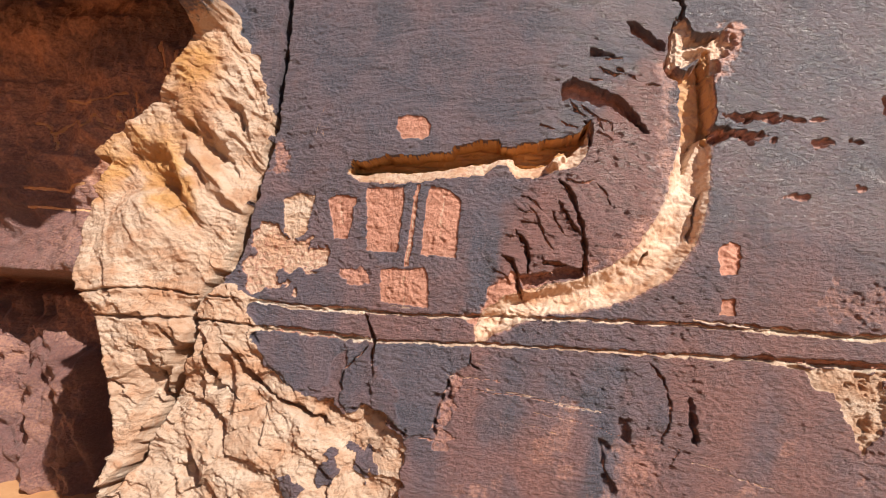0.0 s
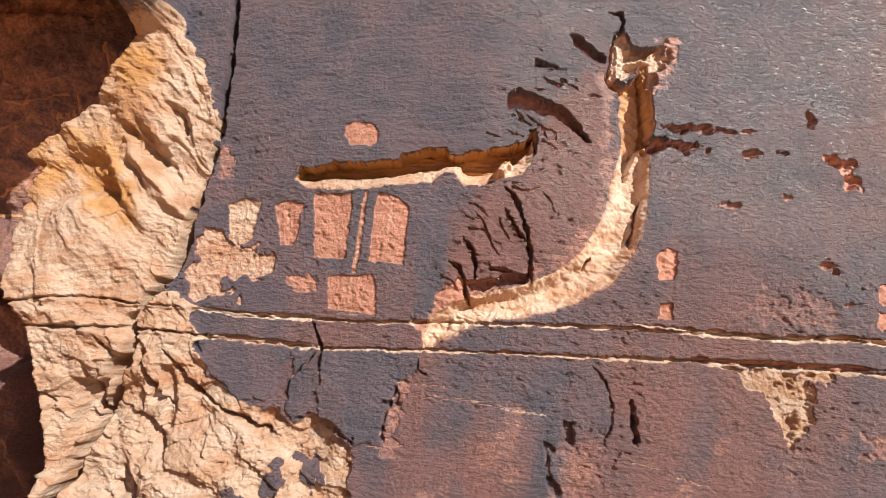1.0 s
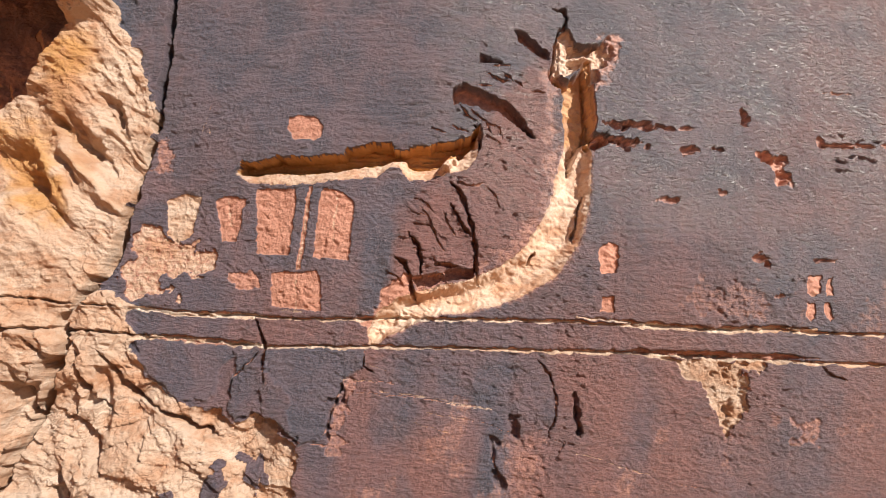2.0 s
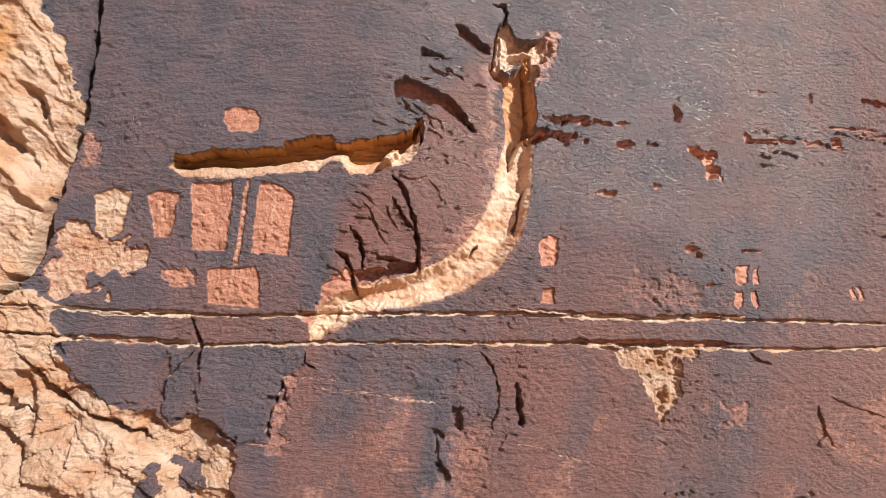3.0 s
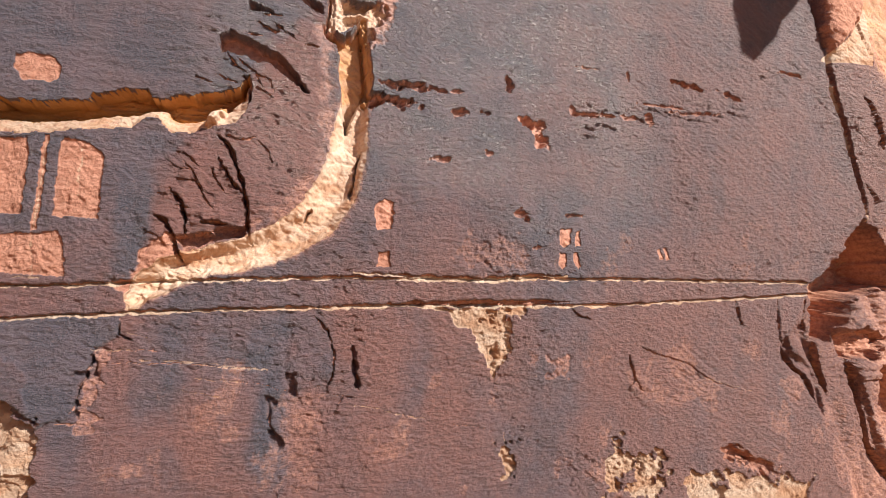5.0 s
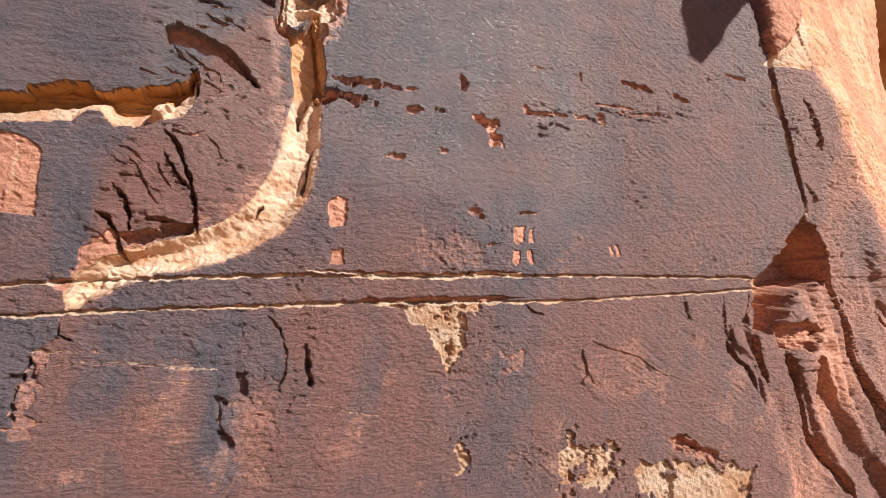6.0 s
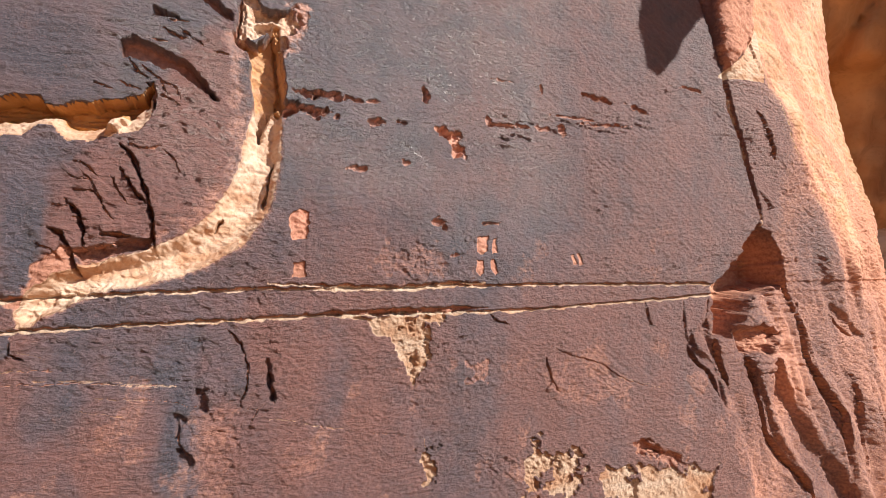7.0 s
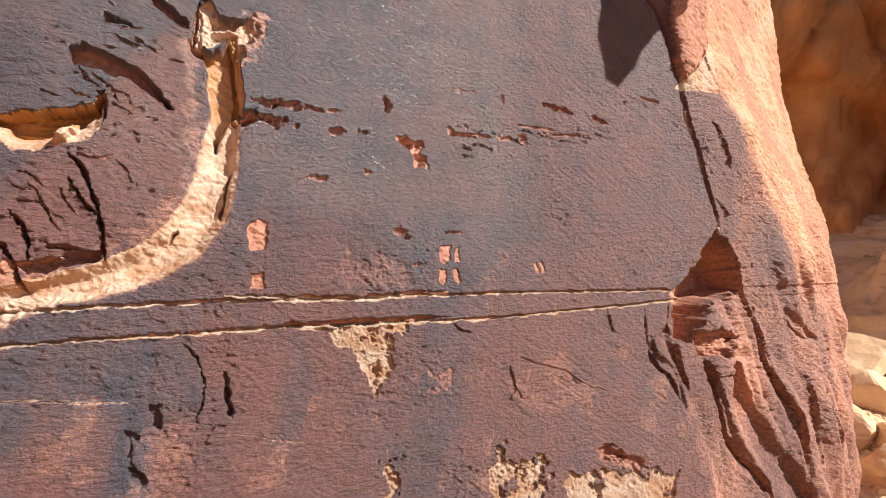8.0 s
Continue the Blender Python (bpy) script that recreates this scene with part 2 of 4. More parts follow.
def trench(pts, depth, steep_left=0.5, steep_right=0.5, bare=0.0, peck=0.0, region=None):
    """A trough along a line whose points carry half-widths; each side has its own slope (0 sheer, 1 gentle)."""
    w = window(pts, max(p[2] for p in pts) + 0.05)
    d, s, side = line_field(pts, w)
    size = np.interp(s * (len(pts) - 1), range(len(pts)), [p[2] for p in pts])
    r = d / size
    edge = np.where(side > 0, steep_left, steep_right)
    H[w] -= depth * smooth(1.05, np.maximum(1.0 - edge, 0.02), r) * np.minimum(1, size / 0.05)
    if bare:
        BARE[w] = np.maximum(BARE[w], bare * smooth(1.25, 0.85, r))
    if bare > 0.9:
        STAIN_BOUNCE[w] -= 0.38 * smooth(1.2, 0.8, r)
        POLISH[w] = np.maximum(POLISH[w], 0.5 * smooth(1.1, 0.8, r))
    elif bare:
        STAIN_BOUNCE[w] += 1.1 * smooth(1.2, 0.7, r)
    if bare > 0.9:
        flow = smooth(1.1, 0.8, r)
        H[w] += flow * (0.004 * fbm(d * side * 55 + 3 * fbm(U[w] * 9, V[w] * 9, 45, 2), s * 9, 46, 3) + 0.004 * fbm(d * side * 16, s * 12, 47, 3))
    if peck:
        PECK[w] = np.maximum(PECK[w], peck * smooth(1.5, 0.9, r))
    if region:
        REGION[w] = np.where(r < 1.0, region, REGION[w])


def recess(top, back, lip, depth, region):
    """A slot with a sheer ragged roof, a shaded back in thin beds and a narrow shelf that slopes out to the lip."""
    w = window(list(top) + list(lip), 0.03)
    x, y = WU[w], WV[w]
    hi, mid, lo = (np.interp(x, [p[0] for p in line], [p[1] for p in line]) for line in (top, back, lip))
    hi = hi + 0.006 * fbm(x * 26, y * 0, 43, 3)
    ends = (x > top[0][0]) & (x < top[-1][0])
    shelf = smooth(lo, mid, y) * 0.30 + 0.70 * smooth(mid - 0.004, mid + 0.020, y)
    beds = 0.10 * fbm(x * 4, y * 70, 44, 3)
    H[w] -= np.where(ends, depth * shelf * (1 + beds) * smooth(hi + 0.004, hi - 0.004, y) * np.minimum(1, (hi - mid) / 0.03), 0)
    on = ends & (y > lo - 0.003) & (y < hi + 0.005)
    # the back is painted ochre to give the warm bounced light of its shade
    inner = smooth(mid - 0.01, mid + 0.01, y)
    BARE[w] = np.where(on, 0.62 + 0.3 * inner, BARE[w])
    STAIN_BOUNCE[w] = np.where(on, 1.3 * inner - 0.30 * (1 - inner), STAIN_BOUNCE[w])
    PECK[w] = np.where(on, 0.9, PECK[w])
    REGION[w] = np.where(on, region, REGION[w])


def patch(pts, rise=0.0, soft=0.012, bare=None, peck=None, red=None, fray=0.02, region=None, rough=0.0):
    """An outlined area, sunk or raised, with its own skin."""
    w = window(pts, soft + fray + 0.02)
    s = inside(pts, w) + fray * fbm(U[w] * 22, V[w] * 22, 51, 4)
    k = smooth(-soft / 2, soft / 2, s)
    H[w] += rise * k
    if rough:
        H[w] -= k * rough * (0.5 + 0.5 * fbm(U[w] * 80, V[w] * 80, 52, 2))
    for field, value in ((BARE, bare), (PECK, peck), (RED, red)):
        if value is not None:
            field[w] = field[w] * (1 - k) + value * k
    if region:
        REGION[w] = np.where(s > 0, region, REGION[w])


def pit(u, v, a, b, depth, slant=0.0, peck=0.62):
    """A weathered hole."""
    w = window([(u - a, v - b), (u + a, v + b)], 0.03)
    x, y = WU[w] - u, WV[w] - v
    x, y = x * math.cos(slant) + y * math.sin(slant), y * math.cos(slant) - x * math.sin(slant)
    r = np.hypot(x / a, y / b) + 0.55 * fbm(U[w] * 38, V[w] * 46, 42, 3)
    H[w] -= depth * smooth(1.0, 0.45, r)
    PECK[w] = np.maximum(PECK[w], peck * smooth(1.2, 0.8, r))

# ---- the lie of the wall ----
PIECES = {
    0: ("upper_slab", "blue-black varnished upper slab with shallow pecked figures"),
    1: ("lower_slab", "rust-brown varnished slab below the bedding cracks"),
    2: ("bedding_course", "narrow course of varnished rock between two cracks"),
    3: ("broken_flank", "rough buff sandstone flank where the skin has broken away"),
    4: ("alcove_wall", "shaded dark red wall set back behind the broken flank"),
    5: ("buttress", "smooth orange sandstone buttress rounding away into the canyon"),
    6: ("curved_scar", "pale curved scar where a sheet of rock spalled off"),
    7: ("long_recess", "long shadowed recess with a pale lower lip"),
    8: ("exposed_patch", "pale pitted patch hanging under the lower crack"),
    9: ("exposed_patch", "pale flaked patch beside the broken flank"),
    10: ("exposed_patch", "pale crumbling patch low on the slab"),
    11: ("corner_hollow", "shaded hollow at the corner of the buttress"),
}
H += 0.035 * fbm(U * 0.9, V * 0.9, 61, 3) + 0.010 * fbm(U * 5, V * 5, 62, 4) + 0.0022 * fbm(U * 30, V * 30, 63, 3)
H += 0.0013 * fbm(U * 10, V * 55, 64, 3) + 0.0009 * fbm(U * 75, V * 75, 65, 2)
# weathered pits, thicker in some stretches, and hair-line joints
pitted = smooth(0.0, 0.7, fbm(U * 2.2, V * 2.2, 67, 3) + 0.2)
H -= 0.004 * smooth(0.50, 0.80, fbm(WU * 36, WV * 46, 66, 3)) * pitted + 0.002 * smooth(0.45, 0.85, fbm(U * 60, V * 80, 69, 2)) * pitted
H += 0.0024 * fbm(U * 14 + V * 10, V * 46 + U * 30, 77, 3) * smooth(0.6, 1.4, U + V * 0.4)
H -= 0.006 * smooth(0.022, 0.004, np.abs(fbm(WU * 0.9 + 0.4 * V, WV * 4.5 - 0.8 * U, 70, 3))) * smooth(0.1, 0.5, fbm(U * 1.3, V * 1.3, 75, 2))
H -= 0.0028 * smooth(0.0, 0.7, fbm(U * 26 + V * 20, V * 70 + U * 44, 126, 3)) * smooth(2.3, 3.3, U)
H += 0.003 * np.abs(fbm(U * 3.0 + V, V * 9 - U * 1.5, 76, 3))
# thin laminae that stand out in broken, lens-shaped flakes
flakes = fbm(WU * 7 + 0.6 * V, WV * 58 + 5 * fbm(U * 2, V * 2, 128, 2), 127, 3)
H += 0.0040 * smooth(-0.2, 0.25, flakes) * (0.4 + 0.6 * smooth(-0.4, 0.4, fbm(U * 3, V * 3, 129, 2))) * smooth(3.0, 1.8, U)
H += 0.0030 * fbm(U * 2.5, V * 48 + 4 * fbm(U * 1.5, V * 1.5, 138, 2), 137, 3) * smooth(0.3, 0.6, V) * smooth(1.7, 0.9, U)
grit = fbm(WU * 52, WV * 74, 130, 3)
H += 0.0036 * grit * (0.6 + 0.7 * pitted) + 0.0008 * fbm(U * 100, V * 125, 131, 2)
RED += 0.30 + 0.35 * fbm(U * 1.1, V * 1.4, 68, 4) + 0.30 * smooth(0.3, -0.5, V) + 0.22 * smooth(2.4, 3.8, U) - 0.30 * smooth(0.35, 1.2, V) * smooth(3.6, 1.2, U)

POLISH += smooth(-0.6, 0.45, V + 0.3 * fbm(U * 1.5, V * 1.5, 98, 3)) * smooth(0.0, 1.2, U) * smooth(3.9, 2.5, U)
RED += 0.18 * smooth(-0.1, -0.4, V) * smooth(1.2, 2.4, U)
RED += 0.45 * fbm(U * 2.8, V * 0.5, 109, 3) * smooth(0.2, -0.4, V)
CRACK_UP = [(-0.642, -0.197), (-0.407, -0.218), (-0.039, -0.215), (0.261, -0.212), (0.525, -0.2), (0.756, -0.193), (1.13, -0.182), (1.441, -0.179), (1.605, -0.188)] + [(1.736, -0.186), (2.063, -0.197), (2.3, -0.185), (2.554, -0.187), (2.9, -0.185), (3.28, -0.193), (4.12, -0.203)]
CRACK_LOW = [(-0.614, -0.327), (-0.168, -0.351), (-0.002, -0.348), (0.453, -0.334), (0.635, -0.327), (0.887, -0.324), (1.23, -0.317), (1.606, -0.309)] + [(1.84, -0.318), (2.117, -0.317), (2.548, -0.324), (2.892, -0.32), (3.272, -0.305), (3.874, -0.285), (4.137, -0.269)]
up_v = np.interp(WU, [p[0] for p in CRACK_UP], [p[1] for p in CRACK_UP])
low_v = np.interp(WU, [p[0] for p in CRACK_LOW], [p[1] for p in CRACK_LOW])
REGION[WV < up_v] = 2
REGION[WV < low_v] = 1
H -= 0.012 * smooth(0.006, -0.006, WV - up_v) + 0.006 * smooth(0.006, -0.006, WV - low_v)

# ---- buttress on the sunny side ----
EDGE = [(3.903, 1.976), (4.197, 1.67), (4.266, 1.355), (4.327, 1.201), (4.352, 0.963), (4.458, 0.732), (4.532, 0.457), (4.611, 0.221), (4.39, -0.051), (4.141, -0.233), (3.967, -0.512), (4.105, -0.771), (4.189, -1.097), (4.278, -1.389), (4.326, -1.605)]
edge_u = np.interp(-WV, [-p[1] for p in EDGE], [p[0] for p in EDGE])
past = WU - edge_u
SKYLINE = [(5.692, 2.571), (5.756, 2.272), (5.877, 1.625), (6.013, 1.084), (6.162, 0.618)] + [(6.218, 0.191), (6.24, -0.195), (6.215, -0.667), (6.242, -1.133), (6.128, -1.934), (6.11, -2.226)]
sky_u = np.interp(-V, [-p[1] for p in SKYLINE], [p[0] for p in SKYLINE])
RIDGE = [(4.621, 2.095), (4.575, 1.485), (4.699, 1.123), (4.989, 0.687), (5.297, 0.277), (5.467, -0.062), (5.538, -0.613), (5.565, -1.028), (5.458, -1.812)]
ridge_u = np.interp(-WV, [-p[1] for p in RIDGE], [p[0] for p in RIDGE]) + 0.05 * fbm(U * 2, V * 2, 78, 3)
on = past > 0
REGION[on] = 5
butt = smooth(0, 0.12, past)
high = smooth(0.15, 0.9, V)
ribs = np.abs(fbm((U + 0.30 * V) * 3.2, V * 0.7, 71, 3))
H += butt * (0.03 * high - 0.03 * (1 - high) + 0.085 * (ribs - 0.35) * smooth(0.3, -0.2, V) + 0.012 * fbm(U * 3.0, V * 2.0, 105, 3) - 0.003 * fbm(U * 8, V * 30, 72, 3))
H -= 0.03 * smooth(0.025, 0.0, np.abs(past)) * smooth(-0.2, 0.4, V)
over = np.maximum(U - ridge_u, 0)
H -= 0.29 * (np.hypot(over, 0.12) - 0.12) + 2.6 * np.maximum(U - sky_u, 0)
# past the ridge the colour is painted paler, for the stronger sun there
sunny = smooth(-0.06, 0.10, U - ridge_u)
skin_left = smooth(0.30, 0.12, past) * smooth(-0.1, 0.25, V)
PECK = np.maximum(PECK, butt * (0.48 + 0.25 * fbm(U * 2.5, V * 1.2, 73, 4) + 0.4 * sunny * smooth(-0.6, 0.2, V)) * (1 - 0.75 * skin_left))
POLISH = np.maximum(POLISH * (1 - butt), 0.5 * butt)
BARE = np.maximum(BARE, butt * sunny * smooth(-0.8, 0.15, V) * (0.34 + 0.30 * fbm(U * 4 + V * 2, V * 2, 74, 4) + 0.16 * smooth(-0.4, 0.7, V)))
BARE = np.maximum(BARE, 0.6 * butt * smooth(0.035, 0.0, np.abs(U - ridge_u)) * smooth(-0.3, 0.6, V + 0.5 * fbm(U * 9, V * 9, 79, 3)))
RED[on] += 0.5
STAIN_BOUNCE += 0.45 * butt

# ---- broken flank and alcove on the shaded side ----
SEAM = [(-0.573, 1.609), (-0.572, 1.36), (-0.568, 1.055), (-0.578, 0.905), (-0.587, 0.712), (-0.621, 0.491), (-0.665, 0.331), (-0.701, 0.086), (-0.747, -0.043), (-0.881, -0.206), (-0.92, -0.264)] + [(-0.902, -0.369), (-0.936, -0.451), (-1.019, -0.616), (-1.109, -0.834), (-1.151, -0.968), (-1.272, -1.166), (-1.38, -1.352)]
FLANK = [(-0.93, 1.556), (-0.91, 1.366), (-0.812, 1.178), (-0.719, 1.025), (-0.642, 0.874), (-0.59, 0.711), (-0.621, 0.491), (-0.665, 0.331), (-0.701, 0.086), (-0.747, -0.043), (-0.77, -0.115), (-0.643, -0.191), (-0.629, -0.273), (-0.614, -0.327), (-0.583, -0.434), (-0.498, -0.536), (-0.394, -0.608), (-0.256, -0.636), (-0.139, -0.712), (-0.033, -0.657), (0.136, -0.75), (0.182, -0.841), (0.17, -1.048), (0.183, -1.238), (-1.646, -1.451), (-1.553, -1.231), (-1.498, -0.725), (-1.549, -0.361), (-1.715, -0.108), (-1.766, 0.127), (-1.713, 0.341), (-1.781, 0.461), (-1.746, 0.57), (-1.564, 0.713), (-1.354, 0.87), (-1.264, 1.072), (-1.112, 1.306), (-1.011, 1.558)]
LEFT = [(-0.894, 1.566), (-1.025, 1.221), (-1.154, 0.998), (-1.237, 0.791), (-1.453, 0.642), (-1.6, 0.507), (-1.604, 0.405), (-1.531, 0.291), (-1.595, 0.117), (-1.551, -0.079), (-1.501, -0.216), (-1.388, -0.346), (-1.319, -0.69), (-1.299, -0.951), (-1.352, -1.213), (-1.389, -1.37)]
left_u = np.interp(-WV, [-p[1] for p in LEFT], [p[0] for p in LEFT])
w = (slice(None), slice(0, np.searchsorted(us, 0.2)))
s = inside(FLANK, w) + 0.03 * fbm(U[w] * 16, V[w] * 16, 81, 4)
k = smooth(-0.008, 0.008, s)
seam_d, _, seam_side = line_field(SEAM, w)
low = smooth(0.05, -0.25, V[w])
x, y = U[w] + 0.05 * fbm(U[w] * 4, V[w] * 4, 82, 3), V[w] + 0.05 * fbm(U[w] * 4, V[w] * 4, 83, 3)
# below, broken blocks with flat faces; above, long flutes that run down towards the seam
blocks = 0.045 * shards(x * 3.6 + y * 2.2, y * 3.0 - x * 1.2, 84) + 0.022 * shards(x * 9 + y * 6, y * 6 - x * 3, 85) + 0.07 * fbm(x * 3, y * 3, 133, 3) + 0.008 * shards(x * 24, y * 20, 93) + 0.004 * fbm(x * 50, y * 50, 94, 3)
down, across = 0.80 * x - 0.60 * y, 0.60 * x + 0.80 * y
across = across + 0.10 * fbm(down * 2.0, across * 2.0, 97, 3)
flutes = 0.050 * (0.5 - np.abs(fbm(across * 4.0, down * 1.4, 86, 2))) + 0.011 * fbm(across * 16, down * 3.5, 87, 3) + 0.005 * fbm(across * 46, down * 9, 95, 3) + 0.002 * fbm(x * 60, y * 60, 96, 2)
swell = 0.15 * smooth(0.0, 0.5, seam_d) * (seam_side < 0) + 0.03
H[w] += k * (swell * (0.6 + 0.4 * low) + blocks * (0.15 + 0.85 * low) + flutes * (1.2 - 0.85 * low) - 0.035)
BARE[w] = np.maximum(BARE[w], k * (0.95 - 0.30 * np.maximum(fbm(U[w] * 2.5, V[w] * 2.5, 88, 4), 0)))
REGION[w] = np.where(s > 0, 3, REGION[w])
crack(SEAM, 0.018, 0.18, taper=False)
crack([(-0.622, 0.506), (-0.645, 0.375), (-0.664, 0.316), (-0.725, 0.028), (-0.881, -0.206), (-0.933, -0.282)], 0.022, 0.12)
crack([(-0.902, -0.369), (-0.936, -0.451), (-1.019, -0.616), (-1.109, -0.834), (-1.151, -0.968), (-1.272, -1.166)], 0.032, 0.22, taper=False)
crack([(-1.114, -0.491), (-1.106, -0.676), (-1.096, -0.82)], 0.016, 0.10)
crack([(-1.048, -0.342), (-0.98, -0.449), (-1.027, -0.522)], 0.012, 0.06)
crack([(-0.756, -0.389), (-0.656, -0.515), (-0.56, -0.613), (-0.399, -0.678), (-0.27, -0.731), (-0.171, -0.773)], 0.012, 0.05)
crack([(-0.868, -0.394), (-0.822, -0.551), (-0.756, -0.625), (-0.663, -0.695)], 0.012, 0.04)
crack([(-1.749, -0.229), (-1.545, -0.212), (-1.164, -0.162), (-0.922, -0.181), (-0.601, -0.192)], 0.007, 0.03)
crack([(-1.732, -0.342), (-1.406, -0.313), (-1.207, -0.308), (-0.894, -0.302), (-0.574, -0.316)], 0.010, 0.04)
trench([(-1.037, 0.67, 0.028), (-0.948, 0.556, 0.036), (-0.835, 0.487, 0.033), (-0.785, 0.432, 0.017)], 0.05, 0.6, 0.3)
trench([(-0.792, 0.774, 0.022), (-0.76, 0.674, 0.033), (-0.737, 0.617, 0.022)], 0.05, 0.6, 0.3)
trench([(-0.906, 1.179, 0.018), (-0.796, 1.025, 0.023), (-0.702, 0.859, 0.02), (-0.652, 0.755, 0.014)], 0.03, 0.6, 0.3)
trench([(-0.744, -0.49, 0.027), (-0.716, -0.618, 0.04), (-0.716, -0.747, 0.032)], 0.06, 0.7, 0.4)
trench([(-0.904, -0.969, 0.032), (-0.842, -1.014, 0.042), (-0.819, -1.088, 0.026)], 0.06, 0.7, 0.4)
# hollows under the flutes, the proud lower block, the dark wedge and the cavity at its edge
for hollow, deep_by, soft in (
    ([(-1.057, 0.674), (-0.997, 0.705), (-0.917, 0.632), (-0.855, 0.55), (-0.883, 0.52), (-0.981, 0.565), (-1.039, 0.606)], 0.06, 0.06),
    ([(-0.874, 0.812), (-0.82, 0.798), (-0.77, 0.709), (-0.777, 0.658), (-0.83, 0.687)], 0.05, 0.05),
    ([(-1.45, 0.47), (-1.345, 0.539), (-1.155, 0.561), (-1.103, 0.449), (-1.071, 0.332), (-1.253, 0.32), (-1.424, 0.272)], 0.07, 0.10),
    ([(-1.171, -0.546), (-1.082, -0.567), (-1.015, -0.543), (-1.011, -0.504), (-1.111, -0.735), (-1.168, -0.868), (-1.186, -0.891), (-1.178, -0.713)], 0.07, 0.02),
    ([(-1.718, 0.568), (-1.642, 0.551), (-1.549, 0.498), (-1.481, 0.481), (-1.525, 0.371), (-1.607, 0.344), (-1.659, 0.428), (-1.699, 0.287), (-1.726, 0.341), (-1.728, 0.493)], 0.16, 0.03),
    ([(-0.848, -0.503), (-0.788, -0.558), (-0.761, -0.643), (-0.815, -0.642)], 0.06, 0.03),
    ([(-0.709, -0.471), (-0.653, -0.526), (-0.567, -0.6), (-0.583, -0.612), (-0.67, -0.56)], 0.05, 0.02),
    ([(-0.418, -0.658), (-0.336, -0.688), (-0.207, -0.755), (-0.227, -0.777), (-0.36, -0.732)], 0.04, 0.02),
    ([(-0.962, -1.02), (-0.88, -1.012), (-0.838, -1.071), (-0.906, -1.094)], 0.06, 0.03),
):
    patch(hollow, -deep_by, soft, fray=0.012)
away = smooth(0.02, -0.09, WU - left_u)
deep = 0.95 + 0.75 * smooth(0.06, -0.04, WV + 0.15)
H -= 0.10 * np.clip(left_u - 0.1 - U, 0, 0.9) * smooth(-0.1, 0.15, V)
H -= away * (deep + 0.12 * fbm(U * 2.2, V * 2.2, 89, 4) + 0.04 * fbm(U * 9, V * 6, 90, 3))
in_alcove = WU - left_u < -0.05
REGION[in_alcove] = 4
BARE[in_alcove] *= 0.15
# extra orange in the alcove's colour stands in for warm light bounced into it
PECK[in_alcove] = 0.36 + 0.12 * smooth(0.0, 0.2, V[in_alcove]) + 0.3 * fbm(U[in_alcove] * 1.6, V[in_alcove] * 2.4, 91, 4)
RED[in_alcove] = 0.75 + 0.4 * fbm(U[in_alcove] * 2, V[in_alcove] * 3, 99, 3)
STAIN_BOUNCE += 0.85 * smooth(0.15, 0.5, V + 0.22 * fbm(U * 6, V * 6, 108, 4)) * smooth(1.35, 1.0, V) * smooth(-0.75, -1.0, U) * (0.75 + 0.5 * fbm(U * 5, V * 5, 100, 3))
RED[in_alcove] -= 0.15
pillars = 0.30 * np.abs(fbm(U * 2.6 + 0.2 * V, V * 0.35, 134, 3)) + 0.05 * fbm(U * 12, V * 5, 135, 3)
H[in_alcove] += (pillars * smooth(-0.2, -0.3, V))[in_alcove]
RED[in_alcove] += 0.5
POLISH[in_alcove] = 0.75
STAIN_BOUNCE[in_alcove] = 0.7
H[in_alcove] -= 0.06 * smooth(0.3, 0.5, value_noise(U[in_alcove] * 1.2, V[in_alcove] * 3.2, 92))

# ---- bedding cracks ----
crack(CRACK_UP, 0.006, 0.018, 0.014, taper=False)
crack(CRACK_LOW, 0.007, 0.020, 0.016, taper=False)
crack([(1.44, -0.16), (1.736, -0.175), (2.063, -0.189), (2.3, -0.173), (2.522, -0.174)], 0.011, 0.028, 0.012)
crack([(1.634, -0.307), (1.84, -0.307), (2.117, -0.305), (2.358, -0.303), (2.549, -0.304)], 0.018, 0.034, 0.0)
crack([(-0.628, -0.191), (-0.408, -0.205), (-0.18, -0.207), (-0.04, -0.209)], 0.012, 0.03, 0.02)
crack([(-0.601, -0.316), (-0.34, -0.325), (-0.169, -0.341), (-0.03, -0.342)], 0.013, 0.03, 0.018)
crack([(-0.067, -0.219), (-0.035, -0.276), (-0.01, -0.348), (-0.009, -0.472)], 0.012, 0.05)

# ---- long recess and crescents ----
RECESS_TOP = [(-0.191, 0.471), (-0.17, 0.514), (-0.098, 0.514), (-0.011, 0.537), (-0.005, 0.548), (0.104, 0.542), (0.235, 0.561), (0.318, 0.568), (0.329, 0.59), (0.364, 0.602), (0.44, 0.614), (0.542, 0.633), (0.554, 0.592), (0.608, 0.595), (0.647, 0.608), (0.75, 0.629), (0.855, 0.648), (0.919, 0.659), (0.942, 0.702), (0.96, 0.728)]
RECESS_BACK = [(-0.191, 0.466), (-0.159, 0.454), (-0.002, 0.471), (0.121, 0.469), (0.244, 0.487), (0.369, 0.511), (0.495, 0.53), (0.545, 0.551), (0.61, 0.551), (0.621, 0.517), (0.676, 0.506), (0.754, 0.517), (0.806, 0.544), (0.884, 0.575), (0.941, 0.633), (0.96, 0.72)]
